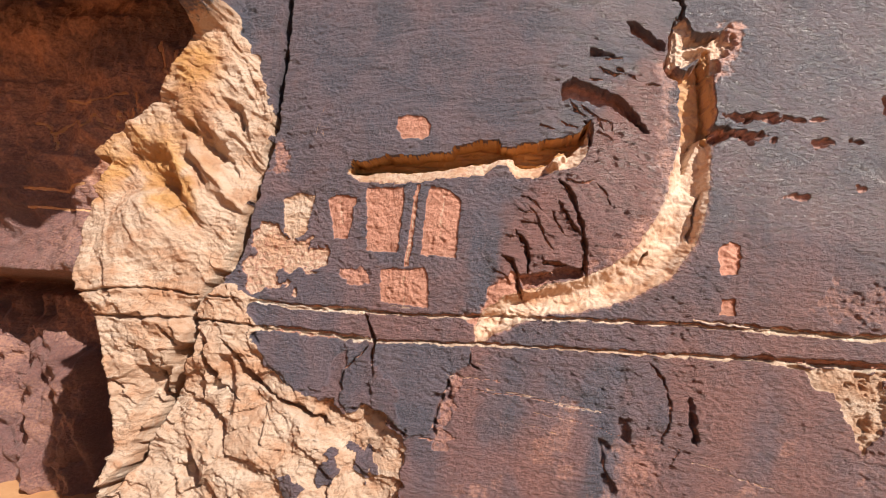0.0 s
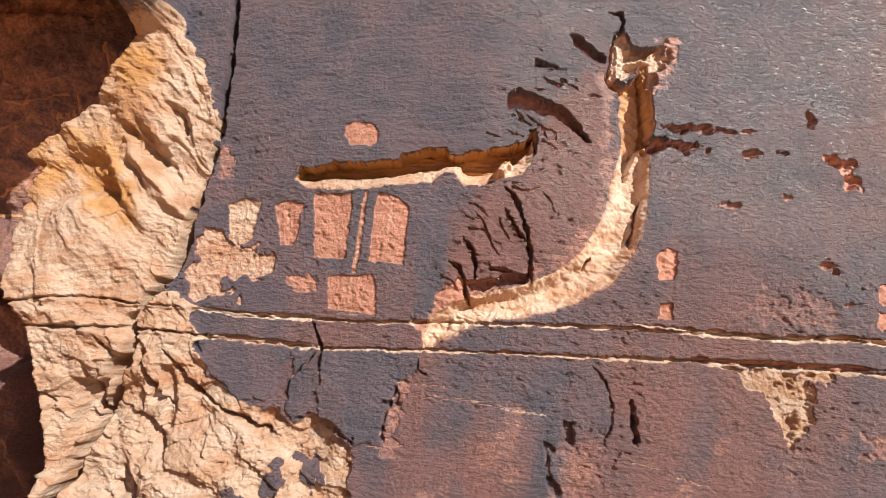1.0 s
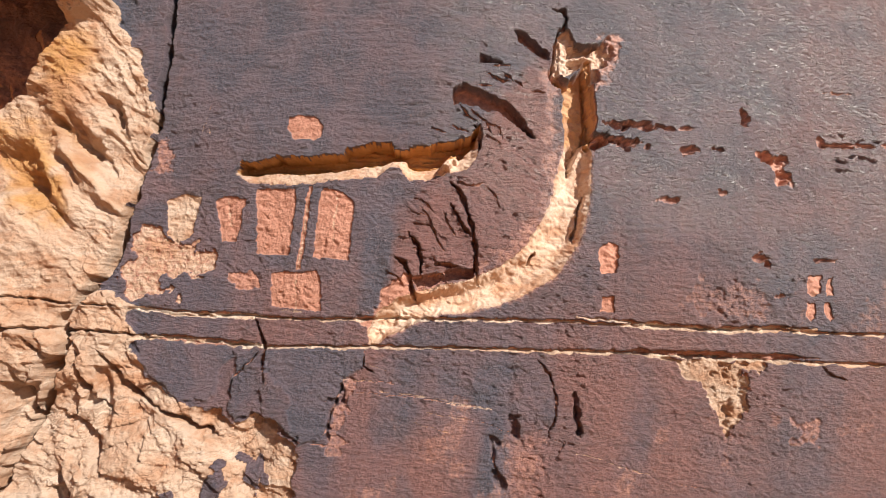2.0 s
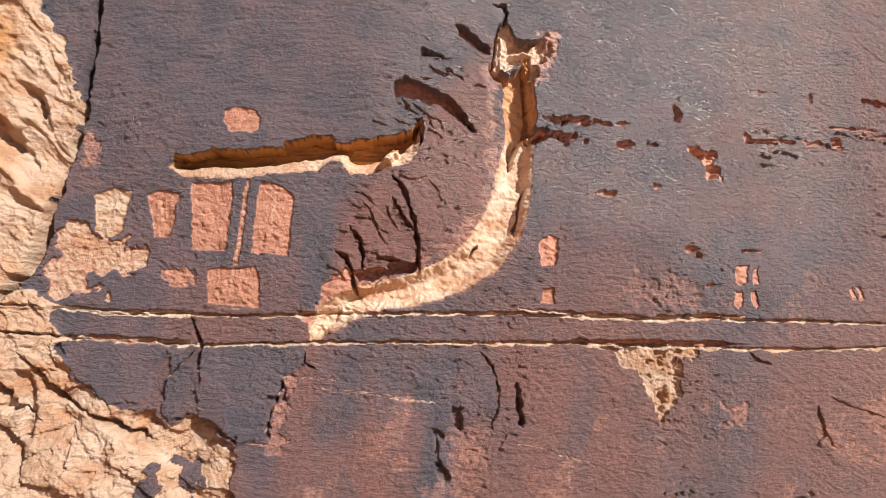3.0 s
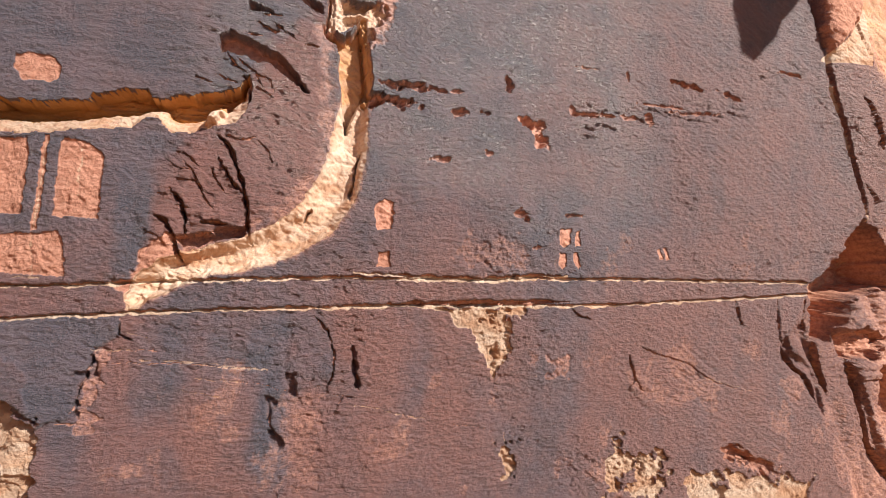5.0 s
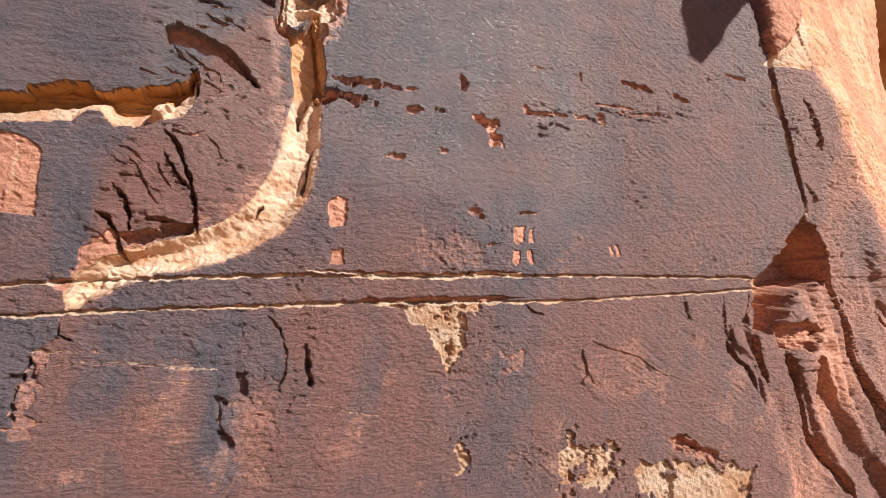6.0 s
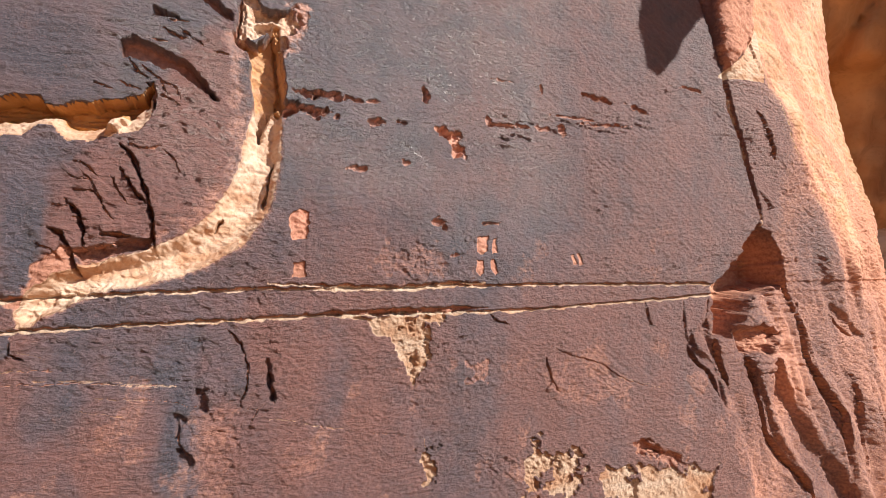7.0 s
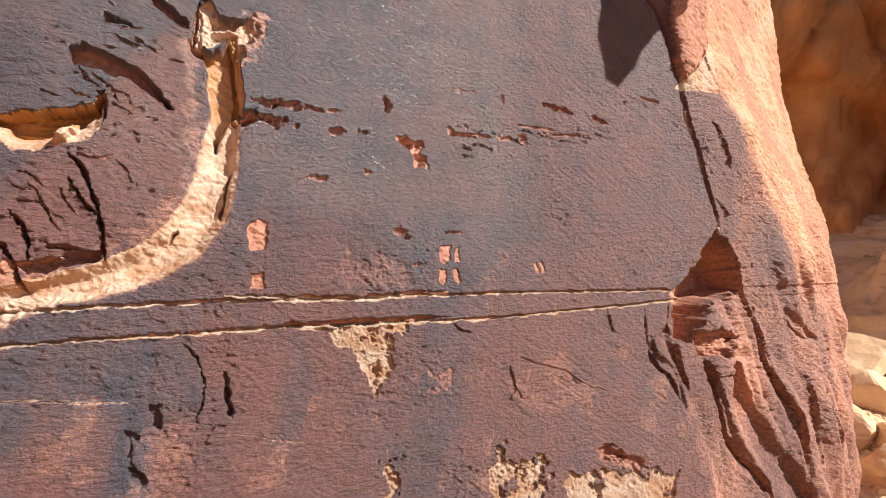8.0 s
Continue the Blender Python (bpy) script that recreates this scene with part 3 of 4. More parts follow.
RECESS_LIP = [(-0.191, 0.463), (-0.132, 0.416), (0.001, 0.414), (0.099, 0.415), (0.247, 0.437), (0.371, 0.455), (0.485, 0.468), (0.509, 0.493), (0.547, 0.522), (0.585, 0.515), (0.632, 0.455), (0.704, 0.461), (0.781, 0.48), (0.833, 0.496), (0.912, 0.513), (0.951, 0.567), (0.961, 0.711)]
recess(RECESS_TOP, RECESS_BACK, RECESS_LIP, 0.12, 7)
# a knob left standing in the recess
patch([(0.783, 0.505), (0.789, 0.56), (0.82, 0.602), (0.849, 0.595), (0.848, 0.546), (0.817, 0.509)], 0.075, 0.03, fray=0.01)
# crescent and slots that lie in their own shade
for slot, deep_by in (
    ([(0.817, 0.871), (0.826, 0.914), (0.888, 0.926), (0.969, 0.903), (1.038, 0.862), (1.116, 0.804), (1.177, 0.737), (1.219, 0.677), (1.164, 0.708), (1.122, 0.739), (1.081, 0.76), (1.045, 0.794), (0.985, 0.797), (0.918, 0.821), (0.863, 0.84), (0.832, 0.822)], 0.085),
    ([(1.114, 1.215), (1.161, 1.201), (1.212, 1.155), (1.269, 1.103), (1.28, 1.06), (1.241, 1.075), (1.185, 1.118), (1.143, 1.156)], 0.07),
    ([(0.947, 1.044), (0.974, 1.066), (1.015, 1.066), (1.004, 1.039)], 0.03),
    ([(0.674, -0.008), (0.771, 0.009), (0.82, -0), (0.827, 0.023), (0.886, 0.043), (0.961, 0.047), (0.939, 0.005), (0.874, -0.012), (0.803, -0.032), (0.748, -0.067), (0.692, -0.065)], 0.06),
):
    patch(slot, -deep_by, 0.012, peck=0.75, fray=0.008)
patch([(0.954, 1.074), (0.993, 1.065), (1.058, 1.04), (1.059, 1.029), (0.994, 1.04), (0.954, 1.051)], -0.03, 0.01, peck=0.5, fray=0.006)

# ---- the raised dome and the curved scar ----
patch([(0.965, 0.707), (1.099, 0.941), (1.274, 1.078), (1.315, 0.915), (1.352, 0.621), (1.301, 0.306), (1.171, 0.12), (0.975, 0.02), (0.659, -0.036), (0.548, -0.147), (0.536, 0.089), (0.592, 0.279), (0.704, 0.417), (0.882, 0.503)], 0.022, 0.16, red=1.05, fray=0.03)
patch([(1.224, 1.023), (1.326, 0.996), (1.357, 0.621), (1.302, 0.293), (1.171, 0.107), (0.951, 0.001), (0.686, -0.06), (0.671, -0.009), (0.949, 0.07), (1.12, 0.169), (1.239, 0.355), (1.282, 0.646)], -0.012, 0.08, peck=0.46, fray=0.035)
STRIAE = [(1.43, 0.617, 0.067), (1.4, 0.387, 0.087), (1.354, 0.231, 0.096), (1.269, 0.099, 0.096), (1.125, -0.01, 0.081), (0.929, -0.085, 0.072), (0.753, -0.116, 0.065), (0.64, -0.162, 0.068), (0.564, -0.213, 0.063), (0.518, -0.263, 0.044)]
trench(STRIAE, 0.055, 0.55, 0.85, 0.97, 0.6, 6)
# the spalled head of the scar: a pale ragged box above a smooth strip in its own shade
patch([(1.316, 1.197), (1.366, 1.213), (1.409, 1.151), (1.523, 1.165), (1.558, 1.179), (1.575, 1.097), (1.521, 1.023), (1.532, 0.972), (1.492, 0.949), (1.458, 1.04), (1.382, 0.977), (1.301, 0.995), (1.311, 1.103)], -0.03, 0.02, bare=0.70, peck=0.8, fray=0.02, region=6, rough=0.014)
patch([(1.373, 1.14), (1.526, 1.156), (1.469, 1.102), (1.367, 1.092)], -0.045, 0.012, fray=0.006)
patch([(1.367, 1.072), (1.458, 1.084), (1.447, 1.03), (1.39, 1.015)], -0.04, 0.012, fray=0.006)
patch([(1.509, 1.211), (1.618, 1.189), (1.595, 1.063), (1.572, 0.945), (1.509, 0.912), (1.492, 1.027)], 0.0, 0.06, peck=0.6, fray=0.04)
HEAD = [(1.292, 0.98), (1.334, 0.988), (1.379, 0.968), (1.419, 0.999), (1.458, 1.037), (1.475, 0.968), (1.49, 0.853), (1.498, 0.753), (1.521, 0.706), (1.487, 0.687), (1.459, 0.663), (1.415, 0.588), (1.394, 0.514), (1.379, 0.592), (1.37, 0.704), (1.358, 0.817), (1.349, 0.929), (1.323, 0.947)]
patch(HEAD, -0.105, 0.014, bare=0.62, peck=0.9, fray=0.006, region=6)
# ochre laid over the strip's outline paints the brown of its shadow
w = window(HEAD, 0.02)
STAIN_BOUNCE[w] += 0.7 * smooth(-0.005, 0.005, inside(HEAD, w))
patch([(1.521, 0.706), (1.58, 0.735), (1.572, 0.669), (1.538, 0.647), (1.51, 0.626), (1.487, 0.653)], -0.06, 0.014, peck=0.9, fray=0.01)
for ends, width in (([(1.327, 1.222), (1.316, 1.156), (1.306, 1.068), (1.292, 0.98), (1.304, 0.946), (1.346, 0.934)], 0.009), ([(1.297, 1.317), (1.348, 1.315), (1.366, 1.272), (1.355, 1.232), (1.321, 1.204)], 0.008), ([(1.471, 0.423), (1.447, 0.344), (1.431, 0.25), (1.415, 0.174)], 0.006), ([(1.208, 0.074), (1.221, 0.115), (1.239, 0.136)], 0.008), ([(0.928, 0.726), (0.961, 0.7), (0.968, 0.639), (0.955, 0.595)], 0.009)):
    crack(ends, width, 0.05, fault=0.012)
patch([(0.548, -0.037), (0.684, -0.014), (0.706, -0.106), (0.607, -0.185), (0.502, -0.266), (0.452, -0.21)], -0.012, 0.03, peck=0.8, fray=0.035)
patch([(0.493, -0.202), (0.602, -0.195), (0.532, -0.334), (0.484, -0.322)], -0.01, 0.015, bare=0.8, peck=0.8, fray=0.02)
patch([(0.455, 0.423), (0.567, 0.426), (0.556, -0.198), (0.452, -0.205)], 0.0, 0.10, red=-0.35, fray=0.03)
trench([(1.328, 1.16, 0.011), (1.31, 1.023, 0.016), (1.326, 0.955, 0.018)], 0.05, 0.4, 0.4)
trench([(1.473, 1.064, 0.016), (1.48, 0.915, 0.023), (1.496, 0.782, 0.023), (1.478, 0.65, 0.02)], 0.06, 0.3, 0.5, 0.6, 0.8)
for ends, width, depth in (
    ([(0.829, 0.463), (0.889, 0.392), (0.912, 0.312), (0.941, 0.233), (0.961, 0.14), (0.963, 0.047), (0.976, -0.036)], 0.010, 0.05),
    ([(0.83, 0.363), (0.865, 0.297), (0.906, 0.232), (0.942, 0.193)], 0.007, 0.03),
    ([(0.644, 0.205), (0.694, 0.146), (0.707, 0.081), (0.712, -0.002)], 0.010, 0.045),
    ([(0.559, 0.095), (0.629, 0.066), (0.661, 0.002), (0.677, -0.076), (0.686, -0.117)], 0.010, 0.045),
    ([(0.764, 0.056), (0.82, 0.063), (0.875, 0.051)], 0.007, 0.03),
):
    crack(ends, width, depth, fault=0.016)
for ends in ([(0.65, 0.375), (0.713, 0.351), (0.756, 0.304)], [(0.688, 0.331), (0.736, 0.277), (0.764, 0.219), (0.781, 0.156)], [(0.626, 0.329), (0.671, 0.291), (0.736, 0.288)], [(0.765, 0.193), (0.819, 0.11)], [(0.586, 0.177), (0.652, 0.174)], [(0.799, 0.322), (0.828, 0.243), (0.868, 0.191)], [(0.66, 0.251), (0.737, 0.24), (0.79, 0.202)], [(0.861, 0.459), (0.914, 0.434), (0.993, 0.451)], [(0.529, 0.038), (0.593, 0), (0.633, -0.051)], [(0.994, 0.437), (1.048, 0.385), (1.063, 0.331)], [(0.878, 0.78), (0.96, 0.728)], [(0.891, 0.808), (0.987, 0.746), (1.015, 0.67)], [(0.987, 0.73), (1.052, 0.705), (1.075, 0.645)], [(0.805, 0.731), (0.881, 0.702), (0.929, 0.693)], [(0.721, 0.713), (0.801, 0.689)], [(0.85, 0.845), (0.906, 0.764)], [(0.981, 0.995), (1.064, 0.949), (1.119, 0.946)], [(0.942, 0.935), (1.01, 0.925)], [(1.007, 1.025), (1.103, 1.026)], [(1.063, 0.986), (1.16, 0.92)], [(1.202, 0.894), (1.285, 0.885)], [(0.988, 0.671), (1.07, 0.633)], [(0.664, 0.132), (0.741, 0.121)], [(0.733, 0.003), (0.835, 0.021)]):
    crack(ends, 0.004, 0.008, fault=0.008)

DOME = [(0.966, 0.68), (1.129, 0.778), (1.31, 0.515), (1.241, 0.252), (0.975, 0.033), (0.672, -0.035), (0.562, 0.091), (0.606, 0.279), (0.704, 0.417), (0.883, 0.476)]
w = window(DOME, 0.05)
k = smooth(-0.02, 0.06, inside(DOME, w))
H[w] -= k * (0.007 * smooth(0.07, 0.0, np.abs(fbm(WU[w] * 4 + WV[w] * 5, WV[w] * 6 - WU[w] * 3, 110, 3))) + 0.004 * smooth(0.4, 0.8, fbm(WU[w] * 22, WV[w] * 24, 124, 3)))
H[w] += k * 0.010 * facets(WU[w] * 14 + WV[w] * 6, WV[w] * 12, 125)

# ---- lower slab: joints, flakes and scratches ----
for ends, width, depth in (
    ([(-0.016, -0.341), (-0.052, -0.41), (-0.137, -0.495), (-0.155, -0.615)], 0.012, 0.04),
    ([(0.465, -0.349), (0.461, -0.424), (0.512, -0.446)], 0.010, 0.04),
    ([(0.382, -0.468), (0.349, -0.573), (0.32, -0.652), (0.287, -0.756)], 0.010, 0.035),
    ([(1.255, -0.352), (1.323, -0.432), (1.353, -0.539), (1.35, -0.635), (1.314, -0.71)], 0.010, 0.03),
    ([(1.442, -0.543), (1.459, -0.625), (1.463, -0.707)], 0.012, 0.04),
    ([(1.314, -0.71), (1.391, -0.726), (1.347, -0.825)], 0.008, 0.02),
    ([(1.068, -0.733), (1.08, -0.828), (1.115, -0.943)], 0.012, 0.02),
    ([(2.894, -0.583), (2.922, -0.723), (2.972, -0.789)], 0.012, 0.035),
    ([(2.932, -0.724), (2.883, -0.773)], 0.010, 0.03),
    ([(2.864, -0.497), (3.022, -0.577), (3.246, -0.643), (3.438, -0.758), (3.685, -0.833)], 0.006, 0.015),
    ([(2.548, -0.327), (2.596, -0.371), (2.678, -0.4)], 0.009, 0.03),
    ([(3.604, -0.302), (3.618, -0.388), (3.653, -0.475)], 0.010, 0.03),
    ([(3.896, -0.297), (3.897, -0.508), (3.936, -0.581)], 0.010, 0.03),
    ([(4.113, -0.269), (4.106, -0.413), (4.133, -0.523)], 0.010, 0.03),
    ([(0.746, -0.613), (1.012, -0.656), (1.284, -0.736)], 0.003, 0.006),
    ([(1.441, -0.769), (1.831, -0.871), (2.214, -0.952)], 0.003, 0.006),
):
    crack(ends, 0.42 * width, 0.55 * depth, fault=0.3 * depth)
patch([(1.171, -0.358), (1.255, -0.364), (1.328, -0.444), (1.354, -0.563), (1.332, -0.672), (1.192, -0.721), (1.153, -0.604), (1.186, -0.504)], 0.010, 0.05, red=0.25)
patch([(1.108, -0.705), (1.286, -0.712), (1.291, -0.929), (1.271, -1.112), (1.108, -1.131), (1.079, -0.947)], -0.006, 0.04, peck=0.36, fray=0.08)
crack([(0.387, -0.539), (0.696, -0.557), (1.056, -0.596)], 0.003, -0.002)
for run in ([(0.137, -0.77), (0.402, -0.796)], [(0.357, -0.483), (0.643, -0.499)]):
    crack(run, 0.003, 0.004)

PECK = np.maximum(PECK, 0.42 * smooth(0.20, 0.70, fbm(U * 6.5, V * 5, 106, 4)) * smooth(-0.30, -0.60, V) * smooth(0.1, 0.4, U))
PECK = np.maximum(PECK, 0.36 * smooth(0.30, 0.7, fbm(U * 9, V * 8, 107, 4)) * smooth(2.2, 2.5, U) * smooth(0.35, 0.1, np.abs(V + 0.05)))
for line in ([(0.542, -0.532), (0.797, -0.556), (1.056, -0.596)], [(0.357, -0.483), (0.514, -0.491)], [(0.638, -0.545), (0.837, -0.573), (1.041, -0.6)], [(0.746, -0.613), (0.934, -0.646)], [(0.484, -0.409), (0.563, -0.442)], [(0.694, -0.666), (0.859, -0.703)], [(3.399, -0.738), (3.686, -0.823)], [(1.441, -0.769), (1.831, -0.871)], [(1.886, -0.703), (1.917, -0.766)], [(2.186, -0.948), (2.208, -1.165)]):
    w = window(line, 0.03)
    BARE[w] = np.maximum(BARE[w], 0.55 * smooth(0.006, 0.002, line_field(line, w)[0]))

# the blue-dark sheet that stands proud, and the raw rock along its broken edge
patch([(-0.015, -0.356), (0.459, -0.349), (0.468, -0.431), (0.392, -0.468), (0.367, -0.553), (0.322, -0.607), (0.302, -0.686), (0.294, -0.758), (0.183, -0.791), (0.121, -0.72), (0.013, -0.671)], 0.014, 0.012, red=-0.35, fray=0.012)
patch([(0.395, -0.475), (0.413, -0.5), (0.383, -0.59), (0.373, -0.675), (0.37, -0.799), (0.318, -0.805), (0.309, -0.686), (0.329, -0.611), (0.373, -0.578)], -0.006, 0.012, peck=0.5, fray=0.04)
for hole, deep_by in (([(0.306, -0.58), (0.359, -0.575), (0.363, -0.524), (0.373, -0.534), (0.372, -0.592), (0.332, -0.611)], 0.04), ([(0.304, -0.679), (0.317, -0.684), (0.311, -0.751), (0.295, -0.76)], 0.04), ([(1.141, -0.617), (1.179, -0.617), (1.176, -0.707), (1.145, -0.707)], 0.04), ([(1.058, -0.711), (1.089, -0.731), (1.083, -0.805), (1.063, -0.82)], 0.035), ([(1.069, -0.859), (1.105, -0.879), (1.134, -0.933), (1.111, -0.957), (1.075, -0.923)], 0.04), ([(1.435, -0.502), (1.448, -0.558), (1.464, -0.68), (1.451, -0.705), (1.438, -0.622)], 0.045), ([(2.127, -0.561), (2.155, -0.556), (2.159, -0.622), (2.134, -0.629)], 0.04)):
    patch(hole, -0.6 * deep_by, 0.012, peck=0.35, fray=0.016)
for streak_line, tone in (([(1.104, -0.43), (1.096, -0.682), (1.089, -1)], -0.55), ([(0.538, -0.456), (0.598, -0.725)], -0.4), ([(0.833, -0.355), (0.89, -0.581)], -0.35), ([(1.756, -0.377), (1.767, -0.585), (1.725, -0.79)], -0.5), ([(2.109, -0.744), (2.185, -1.001)], -0.45), ([(1.404, -0.352), (1.432, -0.481)], 0.5), ([(1.565, -0.533), (1.539, -0.986)], 0.3), ([(2.688, -0.537), (2.722, -1.039)], 0.4), ([(0.699, -0.799), (0.803, -0.97)], 0.5), ([(1.225, -0.733), (1.241, -0.931)], 0.4)):
    w = window(streak_line, 0.16)
    RED[w] += tone * smooth(0.14, 0.02, line_field(streak_line, w)[0] + 0.05 * fbm(U[w] * 9, V[w] * 4, 132, 3))

# ---- flaked patches ----
patch([(-0.635, 0.18), (-0.502, 0.185), (-0.437, 0.112), (-0.32, 0.103), (-0.254, 0.073), (-0.265, 0.001), (-0.508, -0.067), (-0.429, -0.129), (-0.644, -0.178), (-0.695, -0.111), (-0.689, -0.026), (-0.656, 0.088)], -0.010, 0.012, bare=0.56, peck=0.9, fray=0.05, region=9, rough=0.006)
patch([(-0.195, -0.015), (-0.084, 0.005), (-0.036, -0.074), (-0.162, -0.081)], -0.004, 0.01, peck=0.7, fray=0.03)
patch([(-0.617, 0.608), (-0.525, 0.595), (-0.498, 0.465), (-0.592, 0.448)], -0.004, 0.02, peck=0.55, fray=0.04)
patch([(-0.605, -0.338), (-0.396, -0.34), (-0.196, -0.353), (-0.132, -0.381), (-0.2, -0.473), (-0.22, -0.567), (-0.273, -0.603), (-0.385, -0.607), (-0.494, -0.522), (-0.575, -0.434)], 0.012, 0.012, bare=0.0, red=0.0, fray=0.015, region=1)
patch([(-0.133, -0.365), (-0.015, -0.357), (0.005, -0.445), (0.123, -0.566), (0.147, -0.718), (-0.034, -0.644), (-0.126, -0.703), (-0.154, -0.588), (-0.13, -0.481)], 0.012, 0.012, bare=0.0, red=0.15, fray=0.02, region=1)
for isle in ([(-0.232, -0.92), (-0.153, -0.873), (-0.118, -0.959), (-0.152, -1.052), (-0.222, -1.034)], [(-0.1, -0.856), (-0.018, -0.861), (0.043, -0.956), (-0.004, -1.036), (-0.063, -0.967)], [(-0.392, -1), (-0.306, -1.017), (-0.272, -1.095), (-0.382, -1.106)]):
    patch(isle, 0.01, 0.01, bare=0.0, red=0.1, fray=0.03)
patch([(1.839, -0.331), (2.059, -0.33), (2.341, -0.328), (2.309, -0.378), (2.203, -0.378), (2.213, -0.541), (2.172, -0.642), (2.136, -0.677), (2.094, -0.626), (2.054, -0.527), (2.014, -0.443), (1.946, -0.427), (1.919, -0.382)], -0.014, 0.012, bare=1.0, fray=0.018, region=8, rough=0.006)
w = window([(1.839, -0.331), (2.328, -0.691)], 0.02)
STAIN_BOUNCE[w] -= 0.25 * BARE[w]
for row in range(18):
    pit(*(np.array((2.148, -0.458)) + (0.17 * (random.random() - 0.5), 0.26 * (random.random() - 0.5))), 0.006 + 0.008 * random.random(), 0.006 + 0.009 * random.random(), 0.014, random.random(), 0.9)
patch([(2.097, -0.531), (2.147, -0.507), (2.143, -0.644), (2.094, -0.64)], -0.015, 0.01, bare=1.0, fray=0.01)
for low_patch in ([(2.832, -1.041), (2.9, -1.066), (2.927, -1.203), (2.837, -1.246), (2.764, -1.32), (2.739, -1.172)], [(2.95, -1.132), (3.078, -1.122), (3.107, -1.232), (3.026, -1.338), (2.832, -1.332), (2.89, -1.226)], [(3.258, -1.257), (3.437, -1.248), (3.481, -1.451), (3.227, -1.404)], [(3.435, -1.279), (3.728, -1.301), (4.041, -1.344), (3.979, -1.482), (3.939, -1.633), (3.413, -1.531)], [(2.185, -0.975), (2.242, -0.997), (2.222, -1.168), (2.179, -1.16)]):
    patch(low_patch, -0.012, 0.012, bare=0.85, fray=0.06, region=10, rough=0.01)
pit(3.560, -1.165, 0.100, 0.047, 0.045, -0.35, 0.8)
pit(3.725, -1.242, 0.102, 0.047, 0.03, -0.3, 0.6)

# ---- weathered holes and rough bands ----
for u, v, a, b, depth, slant in (
    (1.602, 0.765, 0.081, 0.022, 0.035, -0.1), (1.747, 0.756, 0.089, 0.025, 0.04, -0.12), (1.559, 0.674, 0.054, 0.027, 0.04, 0.1), (1.656, 0.670, 0.055, 0.030, 0.045, 0.1),
    (1.615, 0.688, 0.054, 0.016, 0.03, 0.2), (1.757, 0.651, 0.025, 0.014, 0.025, 0), (1.944, 0.640, 0.048, 0.023, 0.03, 0), (1.862, 0.746, 0.025, 0.011, 0.02, 0), (1.941, 0.751, 0.034, 0.011, 0.02, 0),
    (2.084, 0.650, 0.020, 0.012, 0.02, 0), (2.228, 0.810, 0.021, 0.042, 0.035, 0), (2.313, 0.630, 0.054, 0.027, 0.035, -0.4), (2.376, 0.611, 0.045, 0.033, 0.03, -0.4), (2.398, 0.529, 0.033, 0.042, 0.03, 0),
    (2.274, 0.143, 0.041, 0.023, 0.025, 0), (2.298, 0.117, 0.018, 0.026, 0.03, 0), (2.563, 0.141, 0.049, 0.012, 0.02, 0), (1.865, 0.401, 0.050, 0.017, 0.018, 0), (2.102, 0.443, 0.020, 0.017, 0.015, 0),
    (2.352, -0.031, 0.035, 0.018, 0.015, 0), (3.302, 0.923, 0.124, 0.021, 0.03, -0.12), (3.620, 0.880, 0.079, 0.018, 0.025, -0.3), (2.734, 0.699, 0.108, 0.013, 0.018, -0.05), (3.049, 0.706, 0.030, 0.033, 0.02, 0),
    (2.915, 0.695, 0.046, 0.016, 0.015, 0), (2.595, 0.712, 0.025, 0.025, 0.02, 0), (2.683, 0.956, 0.070, 0.010, 0.012, -0.1), (2.929, 0.925, 0.020, 0.030, 0.015, 0), (4.033, 1.054, 0.113, 0.015, 0.02, -0.1),
    (3.352, 0.754, 0.207, 0.010, 0.014, 0.06), (3.151, 0.777, 0.168, 0.010, 0.010, -0.05), (2.213, 0.817, 0.020, 0.040, 0.03, 0),
):
    pit(u, v, a, b, depth, slant)
patch([(2.266, 0.642), (2.408, 0.623), (2.436, 0.485), (2.371, 0.481), (2.342, 0.571)], -0.008, 0.02, peck=0.85, fray=0.02)
rough_band = [(2.581, 0.765), (2.957, 0.769), (3.359, 0.843), (3.845, 0.854), (3.836, 0.759), (3.346, 0.675), (2.947, 0.6), (2.585, 0.494)]
patch(rough_band, 0.0, 0.06, rough=0.005, fray=0.03)
w = window(rough_band, 0.05)
H[w] -= 0.010 * smooth(0.10, 0.5, fbm(WU[w] * 9, WV[w] * 42, 104, 4)) * smooth(-0.02, 0.05, inside(rough_band, w))
patch([(2.011, 0.029), (2.306, -0.001), (2.286, -0.147), (2.008, -0.126), (1.925, -0.055)], -0.003, 0.05, peck=0.4, fray=0.06, rough=0.005)
patch([(2.41, -0.571), (2.536, -0.597), (2.547, -0.714), (2.436, -0.688)], -0.003, 0.03, peck=0.5, fray=0.04, rough=0.004)

# ---- buttress: hollow and long joints ----
patch([(4.166, -0.234), (4.39, -0.051), (4.588, 0.174), (4.715, 0.124), (4.815, -0.056), (4.814, -0.222), (4.547, -0.276), (4.411, -0.392), (4.318, -0.557), (4.192, -0.527), (4.18, -0.326)], -0.30, 0.06, peck=0.9, bare=0.45, fray=0.015, region=11)
patch([(4.45, -0.498), (4.654, -0.495), (4.767, -0.564), (4.64, -0.684), (4.429, -0.661), (4.357, -0.574)], -0.09, 0.04, peck=0.7)
w = window([(4.2, -0.8), (5.1, 0.2)], 0.0)
H[w] += 0.020 * fbm(U[w] * 3, V[w] * 26, 136, 3) * smooth(0.5, 0.1, np.abs(U[w] - 4.62)) * smooth(0.2, 0.0, V[w])
